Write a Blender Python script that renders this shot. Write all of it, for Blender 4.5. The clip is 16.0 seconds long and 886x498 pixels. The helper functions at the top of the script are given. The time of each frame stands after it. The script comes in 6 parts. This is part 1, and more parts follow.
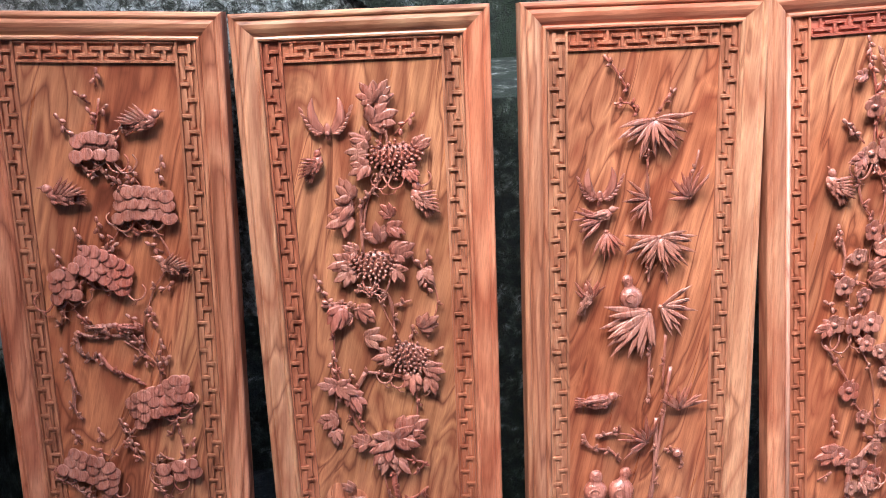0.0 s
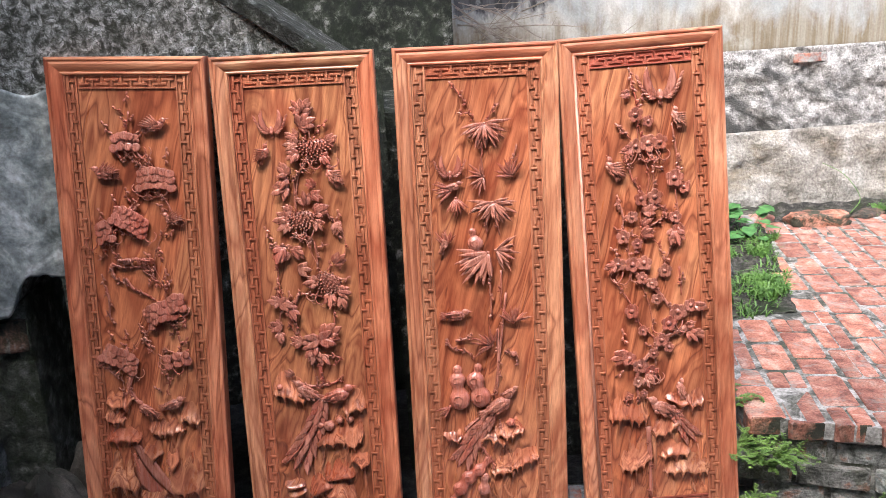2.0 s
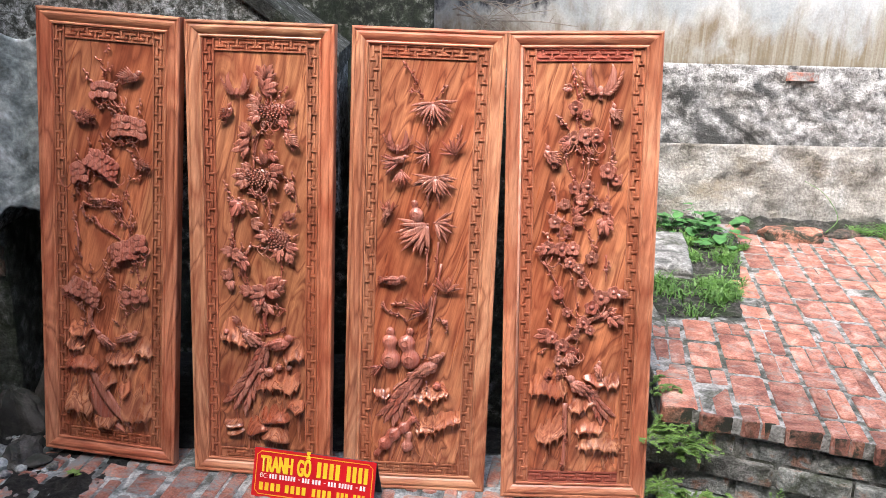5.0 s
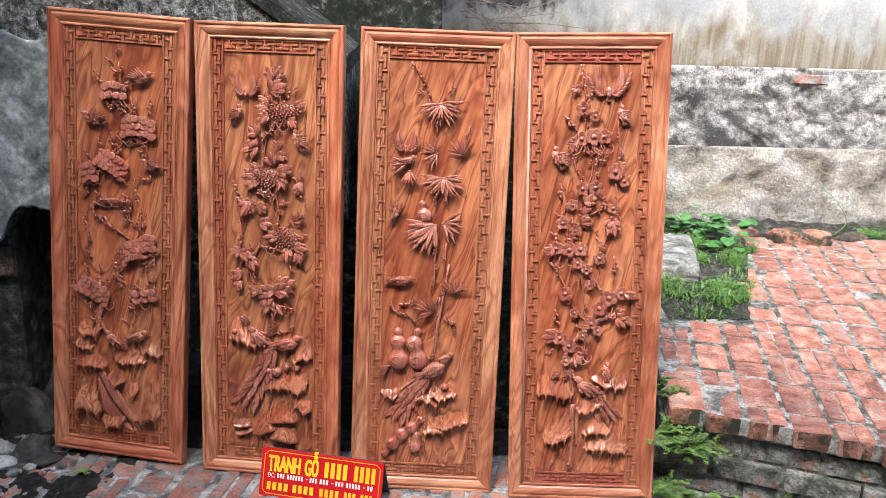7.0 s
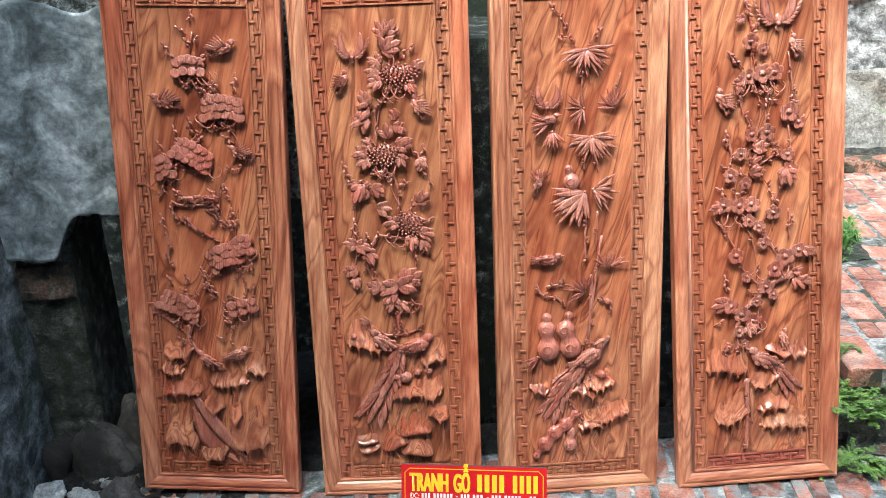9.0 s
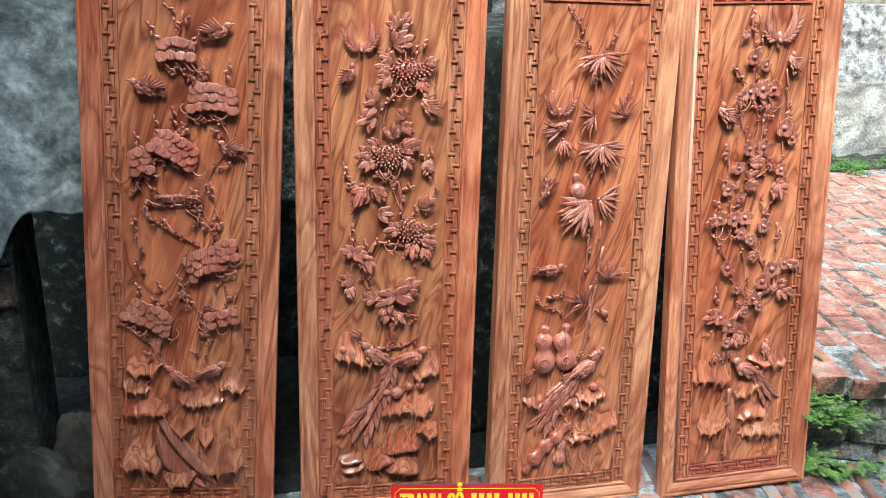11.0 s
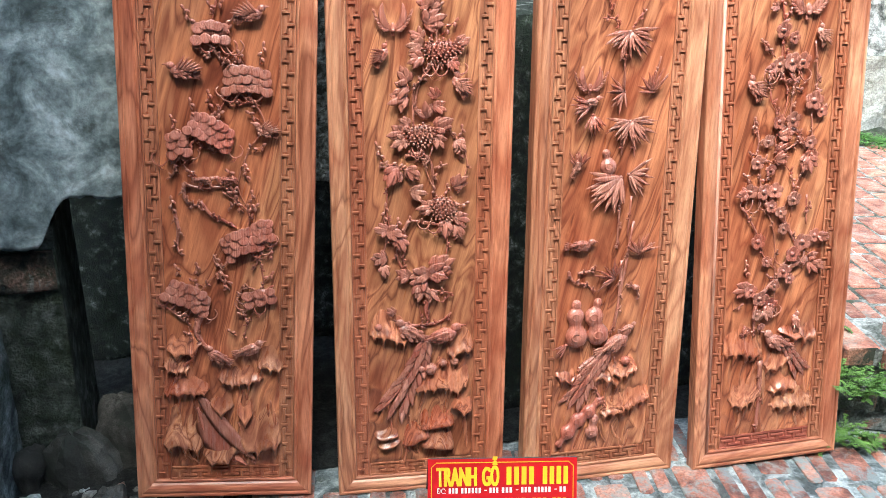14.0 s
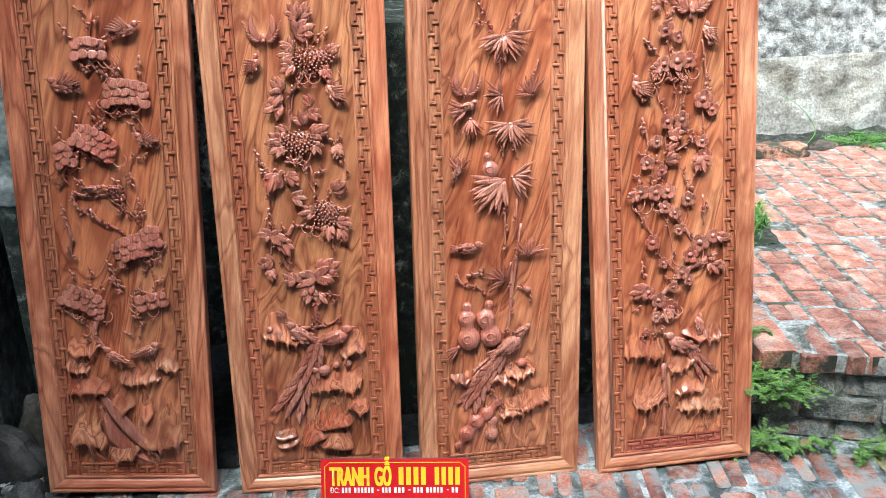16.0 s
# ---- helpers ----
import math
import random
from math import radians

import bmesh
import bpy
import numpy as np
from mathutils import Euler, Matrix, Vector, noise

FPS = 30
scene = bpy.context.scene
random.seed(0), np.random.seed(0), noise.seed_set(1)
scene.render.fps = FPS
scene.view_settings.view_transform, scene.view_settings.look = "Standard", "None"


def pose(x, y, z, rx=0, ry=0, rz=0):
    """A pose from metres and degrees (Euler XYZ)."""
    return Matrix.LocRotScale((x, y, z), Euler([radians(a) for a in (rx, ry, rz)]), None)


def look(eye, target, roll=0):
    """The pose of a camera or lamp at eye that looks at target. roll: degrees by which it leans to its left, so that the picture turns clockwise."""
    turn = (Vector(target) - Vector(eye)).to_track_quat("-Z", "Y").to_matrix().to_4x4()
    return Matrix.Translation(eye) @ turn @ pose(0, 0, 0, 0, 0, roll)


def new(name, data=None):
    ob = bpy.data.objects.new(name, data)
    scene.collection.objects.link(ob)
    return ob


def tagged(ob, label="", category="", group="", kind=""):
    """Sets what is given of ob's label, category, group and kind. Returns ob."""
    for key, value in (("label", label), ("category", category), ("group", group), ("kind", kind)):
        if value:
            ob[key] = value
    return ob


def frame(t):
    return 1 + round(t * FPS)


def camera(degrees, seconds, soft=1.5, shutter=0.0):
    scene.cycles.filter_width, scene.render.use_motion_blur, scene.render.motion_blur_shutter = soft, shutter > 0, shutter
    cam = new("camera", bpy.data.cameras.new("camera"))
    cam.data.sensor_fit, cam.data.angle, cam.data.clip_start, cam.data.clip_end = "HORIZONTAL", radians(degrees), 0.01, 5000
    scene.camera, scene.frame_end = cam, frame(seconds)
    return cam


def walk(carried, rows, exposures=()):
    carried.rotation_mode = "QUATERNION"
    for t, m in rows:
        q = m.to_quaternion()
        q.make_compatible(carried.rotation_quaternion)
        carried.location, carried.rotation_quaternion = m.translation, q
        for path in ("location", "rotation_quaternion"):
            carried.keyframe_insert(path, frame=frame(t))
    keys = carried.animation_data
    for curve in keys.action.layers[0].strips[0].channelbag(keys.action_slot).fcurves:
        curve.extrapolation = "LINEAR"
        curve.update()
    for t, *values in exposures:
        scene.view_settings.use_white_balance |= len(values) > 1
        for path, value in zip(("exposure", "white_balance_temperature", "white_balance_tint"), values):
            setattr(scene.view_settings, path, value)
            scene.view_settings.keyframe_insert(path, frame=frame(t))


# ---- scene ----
# ---- camera ----
cam = camera(53.6, 16.0, 0.6)
ROWS = [
    (0.0, 0.0237, -0.0302, 1.5412, 69.138, 2.372, -8.127),
    (0.5, 0.0081, -0.3215, 1.5938, 71.374, 2.899, -8.243),
    (1.0, 0.1901, -0.5505, 1.6195, 74.173, 1.253, -5.944),
    (1.5, 0.3573, -0.7019, 1.6076, 73.349, 1.781, -4.001),
    (2.0, 0.3349, -0.8988, 1.5924, 72.206, 3.3, -4.226),
    (2.5, 0.2676, -1.0442, 1.5859, 71.323, 1.58, -3.832),
    (3.0, 0.3568, -1.0749, 1.607, 71.54, -2.267, -2.828),
    (3.5, 0.5146, -1.0839, 1.5963, 71.756, -1.704, -1.839),
    (3.7, 0.5463, -1.0748, 1.5899, 71.681, -0.642, -0.94),
    (6.0, 0.6007, -1.0972, 1.5732, 72.136, -1.759, -0.3),
    (6.5, 0.5945, -1.0945, 1.5743, 72.239, -1.77, -0.358),
    (7.0, 0.593, -1.0954, 1.5691, 72.046, -1.365, 0.071),
    (7.5, 0.5796, -1.0847, 1.5582, 71.304, -0.758, 0.894),
    (8.0, 0.3784, -0.9985, 1.5417, 69.898, 1.501, -1.479),
    (8.5, 0.1662, -0.8792, 1.5582, 68.175, 3.814, -5.877),
    (9.0, 0.042, -0.7014, 1.5185, 68.945, 2.457, -5.723),
    (9.2, -0.0182, -0.6104, 1.511, 70.22, 1.58, -5.476),
    (11.3, -0.3814, -0.4772, 1.5161, 68.212, -3.043, -16.887),
    (11.5, -0.3943, -0.462, 1.5043, 68.176, -3.353, -17.412),
    (12.0, -0.3875, -0.4596, 1.504, 67.953, -3.011, -18.175),
    (12.5, -0.3935, -0.4775, 1.505, 68.075, -2.196, -18.75),
    (13.0, -0.3986, -0.5072, 1.5162, 68.127, -1.016, -18.272),
    (13.5, -0.4027, -0.5144, 1.5108, 67.803, -0.823, -16.604),
    (14.0, -0.4016, -0.5155, 1.5082, 67.326, -1.163, -15.02),
    (14.5, -0.3945, -0.5168, 1.5084, 67.67, -1.345, -14.547),
    (15.0, -0.3303, -0.5166, 1.5012, 68.705, -0.287, -14.817),
    (15.5, -0.0996, -0.6088, 1.5209, 68.751, 0.961, -14.5),
    (16.0, 0.0499, -0.6611, 1.5107, 67.884, 1.118, -10.828),
]
EXPO = [(0.0, 2.13, 5620, 4), (0.5, 2.27, 5650, 2), (1.0, 1.93, 6350, 15), (1.5, 1.97, 6400, 13), (3.5, 1.95, 6400, 13), (6.0, 1.94, 6400, 11), (7.5, 1.94, 6350, 9), (8.5, 1.98, 6050, 2), (9.0, 2.12, 5950, 0), (9.2, 2.14, 5950, -1), (11.3, 2.07, 5800, -4), (12.5, 2.12, 5780, -5), (14.0, 2.24, 5780, -5), (15.0, 2.27, 5780, -5), (16.0, 2.13, 5780, -4)]
walk(cam, [(t, pose(x, y, z, rx, ry, rz)) for t, x, y, z, rx, ry, rz in ROWS], EXPO)

# ---- light ----
world = bpy.data.worlds.new("sky")
scene.world = world
world.use_nodes = True
wn = world.node_tree
sky = wn.nodes.new("ShaderNodeTexSky")
sky.sky_type, sky.sun_disc = "NISHITA", False
sky.sun_elevation, sky.sun_rotation = radians(58), radians(200)
sky.air_density, sky.dust_density, sky.ozone_density = 1.0, 3.0, 1.0
wn.links.new(sky.outputs[0], wn.nodes["Background"].inputs[0])
wn.nodes["Background"].inputs[1].default_value = 0.15
sun = new("sun", bpy.data.lights.new("sun", "SUN"))
sun.data.energy, sun.data.angle, sun.data.color = 1.7, radians(28), (1.0, 0.96, 0.9)
sun.matrix_world = look((-1.6, -3.5, 5.8), (0, 0, 0))


# ---- materials ----
class Mat:
    """Small builder for a node material."""

    def __init__(self, name):
        self.m = bpy.data.materials.new(name)
        self.m.use_nodes = True
        self.t = self.m.node_tree
        self.b = self.t.nodes["Principled BSDF"]

    def n(self, kind, **kw):
        node = self.t.nodes.new("ShaderNode" + kind)
        for k, v in kw.items():
            if k in ("operation", "data_type", "blend_type", "noise_dimensions", "feature", "wave_type", "bands_direction", "noise_type"):
                setattr(node, k, v)
            else:
                node.inputs[k.replace("_", " ")].default_value = v
        return node

    def l(self, a, b):
        self.t.links.new(a, b)

    def coords(self, scale=(1, 1, 1), shift=True, turn=0.0):
        tc = self.n("TexCoord")
        mp = self.n("Mapping")
        mp.inputs["Scale"].default_value = scale
        tilt = self.n("Mapping")
        tilt.inputs["Rotation"].default_value = (0, radians(turn), 0)
        self.l(tc.outputs["Object"], tilt.inputs["Vector"])
        self.l(tilt.outputs[0], mp.inputs["Vector"])
        if shift:
            oi = self.n("ObjectInfo")
            sc = self.n("VectorMath", operation="SCALE")
            sc.inputs[0].default_value = (7.3, 4.1, 9.7)
            self.l(oi.outputs["Random"], sc.inputs["Scale"])
            self.l(sc.outputs[0], mp.inputs["Location"])
        return mp.outputs[0]

    def noise(self, vec, scale, detail=5, rough=0.55, dist=0.0):
        nd = self.n("TexNoise", Scale=scale, Detail=detail, Roughness=rough, Distortion=dist)
        self.l(vec, nd.inputs["Vector"])
        return nd.outputs["Fac"]

    def ramp(self, fac, stops):
        r = self.n("ValToRGB")
        e = r.color_ramp.elements
        while len(e) < len(stops):
            e.new(0.5)
        for el, (p, c) in zip(e, stops):
            el.position = p
            el.color = (*c, 1) if len(c) == 3 else c
        self.l(fac, r.inputs[0])
        return r.outputs[0]

    def mix(self, fac, a, b, kind="MIX"):
        mx = self.n("Mix", data_type="RGBA", blend_type=kind)
        for sock, v in ((mx.inputs[0], fac), (mx.inputs[6], a), (mx.inputs[7], b)):
            if hasattr(v, "is_linked"):
                self.l(v, sock)
            else:
                sock.default_value = (*v, 1) if isinstance(v, tuple) else v
        return mx.outputs[2]

    def bump(self, height, strength=0.3, dist=0.01):
        bp = self.n("Bump", Strength=strength, Distance=dist)
        self.l(height, bp.inputs["Height"])
        self.l(bp.outputs[0], self.b.inputs["Normal"])

    def done(self, colour, rough=0.6, coat=0.0, spec=None):
        if hasattr(colour, "is_linked"):
            self.l(colour, self.b.inputs["Base Color"])
        else:
            self.b.inputs["Base Color"].default_value = (*colour, 1)
        if hasattr(rough, "is_linked"):
            self.l(rough, self.b.inputs["Roughness"])
        else:
            self.b.inputs["Roughness"].default_value = rough
        self.b.inputs["Coat Weight"].default_value = coat
        self.b.inputs["Coat Roughness"].default_value = 0.22
        if spec is not None:
            self.b.inputs["Specular IOR Level"].default_value = spec
        return self.m


def wood(name, along, dark, mid, light, ring=9.0, wild=1.0, rough=0.42, coat=0.25, tool=0.0, slant=0.0, rings=7.5, grainy=0.62):
    """Varnished hardwood; along: axis of the grain (0 x, 2 z)."""
    a = Mat(name)
    sc = [1.0, 1.0, 1.0]
    sc[along] = 0.22
    v = a.coords(tuple(sc), True, slant)
    # swirling growth rings
    warp = a.n("TexNoise", Scale=3.2 * wild, Detail=2.0)
    a.l(v, warp.inputs["Vector"])
    add = a.n("VectorMath", operation="MULTIPLY_ADD")
    a.l(warp.outputs["Color"], add.inputs[0])
    add.inputs[1].default_value = (0.34 * wild, 0.34 * wild, 0.34 * wild)
    a.l(v, add.inputs[2])
    big = a.noise(add.outputs[0], ring, 3, 0.5, 1.1)
    saw = a.n("Math", operation="MULTIPLY")
    saw.inputs[1].default_value = rings
    a.l(big, saw.inputs[0])
    fr = a.n("Math", operation="PINGPONG")
    fr.inputs[1].default_value = 1.0
    a.l(saw.outputs[0], fr.inputs[0])
    fine = a.coords(tuple(s * (1.0 if i != along else 0.3) for i, s in enumerate(sc)), True, slant)
    streak = a.noise(fine, 70.0, 4, 0.6, 0.3)
    pore = a.noise(fine, 380.0, 3, 0.6)
    tone = a.noise(v, 5.0, 4, 0.6, 0.8)
    c1 = a.ramp(fr.outputs[0], [(0.0, mid), (0.30, tuple(0.45 * p + 0.55 * q for p, q in zip(mid, light))), (0.62, light), (0.86, tuple(0.6 * p + 0.4 * q for p, q in zip(mid, light))), (1.0, tuple(0.74 * p for p in mid))])
    c2 = a.ramp(tone, [(0.34, dark), (0.58, (1, 1, 1))])
    c = a.mix(0.75, c1, c2, "MULTIPLY")
    blush = a.noise(add.outputs[0], 2.3, 3, 0.5, 0.6)
    c = a.mix(0.85, c, a.ramp(blush, [(0.40, (1.0, 0.80, 0.74)), (0.52, (1, 1, 1)), (0.66, (0.84, 0.84, 0.78))]), "MULTIPLY")
    c = a.mix(grainy, c, a.ramp(streak, [(0.34, (0.55, 0.38, 0.32)), (0.56, (1, 1, 1)), (0.75, (1.12, 1.1, 1.05))]), "MULTIPLY")
    c = a.mix(0.35, c, a.ramp(pore, [(0.36, (0.5, 0.38, 0.32)), (0.52, (1, 1, 1))]), "MULTIPLY")
    oi = a.n("ObjectInfo")
    c = a.mix(a.ramp(oi.outputs["Random"], [(0.35, (0, 0, 0)), (1.0, (0.8, 0.8, 0.8))]), c, a.mix(1.0, c, (0.86, 0.66, 0.66), "MULTIPLY"))
    h = pore
    if tool:
        sm = a.n("Math", operation="MULTIPLY_ADD")
        a.l(a.noise(a.coords((1, 1, 1)), 160.0, 2, 0.5, 0.5), sm.inputs[0])
        sm.inputs[1].default_value = tool
        a.l(pore, sm.inputs[2])
        h = sm.outputs[0]
    a.bump(h, 0.15 if not tool else 0.55, 0.003)
    rg = a.ramp(streak, [(0.3, (rough + 0.12,) * 3), (0.7, (rough - 0.08,) * 3)])
    return a.done(c, rg, coat)


def mottled(name, stops, scale, fine=60.0, rough=0.9, bump=0.6, dist=0.01, stain=None, stain_scale=2.0, stain_at=(0.5, 0.65), stretch=(1, 1, 1), shift=False, swirl=0.6, lines=None):
    """Weathered mineral surface: ramp over noise, with a second stain layer."""
    a = Mat(name)
    v = a.coords((1, 1, 1), shift)
    n1 = a.noise(v, scale, 9, 0.62, swirl)
    c = a.ramp(n1, [(0.5 + (p - 0.5) * 0.62, q) for p, q in stops])
    n2 = a.noise(v, fine, 4, 0.6)
    g = a.ramp(n2, [(0.34, (0.5, 0.5, 0.5)), (0.64, (1.2, 1.2, 1.2))])
    c = a.mix(0.8, c, g, "MULTIPLY")
    if stain:
        vs = a.coords(stretch, shift)
        n3 = a.noise(vs, stain_scale, 12, 0.74, 0.3)
        f = a.ramp(n3, [(stain_at[0], (0, 0, 0)), (stain_at[1], (1, 1, 1))])
        c = a.mix(f, c, stain)
    if lines:
        # thin wandering edges of lichen or cracks: scale, repeats, width, colour, strength
        n4 = a.noise(a.coords((1, 1, 0.8), shift), lines[0], 5, 0.55, 0.9)
        up = a.n("Math", operation="MULTIPLY")
        up.inputs[1].default_value = lines[1]
        a.l(n4, up.inputs[0])
        pp = a.n("Math", operation="PINGPONG")
        pp.inputs[1].default_value = 1.0
        a.l(up.outputs[0], pp.inputs[0])
        c = a.mix(a.ramp(pp.outputs[0], [(lines[2] * 0.4, (lines[4],) * 3), (lines[2], (0, 0, 0))]), c, lines[3])
    if shift:
        oi = a.n("ObjectInfo")
        c = a.mix(1.0, c, a.ramp(oi.outputs["Random"], [(0.0, (0.70, 0.66, 0.64)), (0.5, (1, 1, 1)), (1.0, (1.16, 1.08, 1.0))]), "MULTIPLY")
    h = a.n("Math", operation="ADD")
    a.l(n1, h.inputs[0])
    a.l(n2, h.inputs[1])
    a.bump(h.outputs[0], bump, dist)
    return a.done(c, rough)


WOOD_D = (0.58, 0.38, 0.33)
M_STILE = wood("frame wood upright", 2, WOOD_D, (0.55, 0.222, 0.120), (0.84, 0.455, 0.268), 7.0, 0.8, slant=-5)
M_RAIL = wood("frame wood level", 0, WOOD_D, (0.55, 0.222, 0.120), (0.84, 0.455, 0.268), 7.0, 0.8, slant=3)
M_FIELD = wood("panel wood", 2, (0.38, 0.19, 0.15), (0.37, 0.115, 0.058), (0.72, 0.325, 0.165), 3.2, 2.1, 0.34, 0.45, slant=-14, rings=9.5, grainy=0.55)
M_FRET = wood("fret wood", 2, (0.64, 0.44, 0.38), (0.44, 0.170, 0.092), (0.63, 0.295, 0.168), 10.0, 0.8)
M_FRETRED = wood("red fret wood", 0, (0.72, 0.54, 0.5), (0.44, 0.125, 0.085), (0.57, 0.21, 0.145), 10.0, 0.8)
M_CARVE = wood("carved wood", 2, (0.66, 0.46, 0.41), (0.49, 0.190, 0.136), (0.63, 0.285, 0.212), 12.0, 1.2, 0.24, 0.7, 0.8, grainy=0.4)
M_ROCK = wood("polished carved rock", 2, (0.46, 0.26, 0.22), (0.36, 0.118, 0.066), (0.72, 0.335, 0.190), 6.0, 2.0, 0.28, 0.5, 0.0, slant=-10, rings=8.5, grainy=0.4)
M_PALE = wood("sapwood bead", 2, (0.9, 0.85, 0.85), (0.66, 0.37, 0.27), (0.74, 0.45, 0.34), 8.0, 0.8)

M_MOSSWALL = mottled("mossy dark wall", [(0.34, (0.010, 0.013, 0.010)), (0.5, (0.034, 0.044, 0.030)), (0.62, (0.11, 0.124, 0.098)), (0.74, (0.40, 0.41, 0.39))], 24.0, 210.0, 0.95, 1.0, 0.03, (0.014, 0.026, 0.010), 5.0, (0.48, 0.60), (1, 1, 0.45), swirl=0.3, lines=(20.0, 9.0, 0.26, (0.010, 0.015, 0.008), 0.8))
M_GREYWALL = mottled("lichen grey render", [(0.34, (0.055, 0.061, 0.055)), (0.46, (0.21, 0.228, 0.218)), (0.56, (0.36, 0.385, 0.385)), (0.70, (0.60, 0.635, 0.66))], 42.0, 190.0, 0.95, 1.0, 0.02, (0.024, 0.030, 0.022), 7.0, (0.52, 0.64), swirl=0.6, lines=(22.0, 11.0, 0.26, (0.040, 0.047, 0.034), 0.75))
M_BLUEWALL = mottled("blue grey plaster", [(0.30, (0.09, 0.115, 0.122)), (0.46, (0.21, 0.253, 0.268)), (0.58, (0.33, 0.385, 0.407)), (0.72, (0.56, 0.62, 0.65))], 9.0, 55.0, 0.9, 0.5, 0.006, (0.055, 0.065, 0.062), 5.0, (0.56, 0.66))
# kept dark to cut bounce light; only for the added floor sheet
M_BOUNCE_CUT = mottled("bounce-cutting dark floor", [(0.3, (0.035, 0.036, 0.034)), (0.5, (0.065, 0.066, 0.063)), (0.7, (0.12, 0.12, 0.115))], 8.0, 120.0, 0.7, 0.6, 0.006)
M_COPING = mottled("lichen-spotted coping", [(0.34, (0.012, 0.015, 0.012)), (0.5, (0.040, 0.046, 0.042)), (0.62, (0.085, 0.095, 0.09)), (0.78, (0.36, 0.38, 0.38))], 34.0, 190.0, 0.95, 1.0, 0.02, (0.02, 0.03, 0.015), 9.0, (0.52, 0.64))
# near-black: dirt by the pier, and painted shade behind the panels
M_SOIL_SHADE = mottled("damp soil and shade", [(0.3, (0.008, 0.008, 0.007)), (0.5, (0.02, 0.02, 0.018)), (0.7, (0.05, 0.048, 0.044))], 30.0, 160.0, 0.95, 1.0, 0.02)
M_SOIL2 = mottled("dry garden soil", [(0.3, (0.02, 0.021, 0.017)), (0.5, (0.06, 0.056, 0.048)), (0.7, (0.15, 0.14, 0.125))], 24.0, 150.0, 0.95, 1.0, 0.02, (0.022, 0.034, 0.012), 6.0, (0.5, 0.6))
M_SIDEWALL = mottled("damp dark render", [(0.34, (0.045, 0.053, 0.049)), (0.48, (0.16, 0.182, 0.177)), (0.60, (0.30, 0.33, 0.325)), (0.76, (0.55, 0.585, 0.595))], 11.0, 150.0, 0.92, 1.0, 0.02, (0.022, 0.040, 0.015), 5.0, (0.50, 0.62), swirl=0.3)
M_RUBBLE = mottled("weathered wall base", [(0.20, (0.10, 0.092, 0.079)), (0.36, (0.245, 0.230, 0.204)), (0.55, (0.325, 0.310, 0.280)), (0.74, (0.47, 0.46, 0.436))], 6.0, 70.0, 0.95, 0.9, 0.014, (0.26, 0.215, 0.145), 2.2, (0.54, 0.72), (0.7, 1, 1.2), swirl=0.2, lines=(3.2, 5.0, 0.06, (0.14, 0.13, 0.11), 0.35))
M_RUBBLE2 = mottled("black-stained wall base", [(0.22, (0.08, 0.079, 0.075)), (0.40, (0.26, 0.256, 0.243)), (0.54, (0.40, 0.396, 0.383)), (0.72, (0.62, 0.613, 0.60))], 20.0, 110.0, 0.95, 0.9, 0.016, (0.055, 0.056, 0.054), 1.2, (0.50, 0.57), (0.7, 1, 1.2), swirl=0.2)
M_MORTAR = mottled("mossy mortar", [(0.34, (0.075, 0.088, 0.090)), (0.48, (0.23, 0.262, 0.268)), (0.64, (0.52, 0.55, 0.555))], 12.0, 110.0, 0.6, 0.9, 0.008, (0.05, 0.065, 0.045), 7.0, (0.54, 0.66))
M_JOINT = mottled("terrace joint mortar", [(0.32, (0.045, 0.050, 0.040)), (0.46, (0.15, 0.153, 0.140)), (0.62, (0.38, 0.38, 0.365))], 16.0, 110.0, 0.9, 0.9, 0.008, (0.06, 0.07, 0.045), 9.0, (0.52, 0.64))
M_BRICK = mottled("terrace brick", [(0.3, (0.23, 0.091, 0.069)), (0.45, (0.385, 0.158, 0.114)), (0.58, (0.465, 0.216, 0.162)), (0.72, (0.53, 0.34, 0.277))], 15.0, 150.0, 0.9, 0.9, 0.006, (0.27, 0.245, 0.225), 12.0, (0.52, 0.66), (1, 1, 1), True)
M_ENDBRICK = mottled("algae-blackened brick", [(0.3, (0.22, 0.095, 0.070)), (0.5, (0.40, 0.18, 0.125)), (0.7, (0.48, 0.27, 0.21))], 13.0, 150.0, 0.92, 0.9, 0.006, (0.035, 0.040, 0.028), 10.0, (0.42, 0.54), (1, 1, 1), True)
M_WETBRICK = mottled("grimy brick", [(0.3, (0.14, 0.062, 0.053)), (0.5, (0.40, 0.155, 0.108)), (0.7, (0.53, 0.29, 0.23))], 9.0, 140.0, 0.55, 0.8, 0.006, (0.25, 0.28, 0.285), 13.0, (0.46, 0.58), (1, 1, 1), True)
M_SIDEBRICK = mottled("algae brick", [(0.3, (0.10, 0.11, 0.102)), (0.46, (0.26, 0.283, 0.275)), (0.60, (0.43, 0.455, 0.45)), (0.74, (0.50, 0.30, 0.23))], 14.0, 130.0, 0.92, 1.0, 0.012, (0.07, 0.085, 0.05), 9.0, (0.52, 0.66), (1, 1, 1), True)
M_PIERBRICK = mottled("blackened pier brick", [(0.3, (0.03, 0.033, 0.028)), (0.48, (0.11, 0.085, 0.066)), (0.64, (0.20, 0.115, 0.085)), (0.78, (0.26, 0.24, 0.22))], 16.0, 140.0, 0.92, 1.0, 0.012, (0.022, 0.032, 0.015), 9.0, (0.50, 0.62))
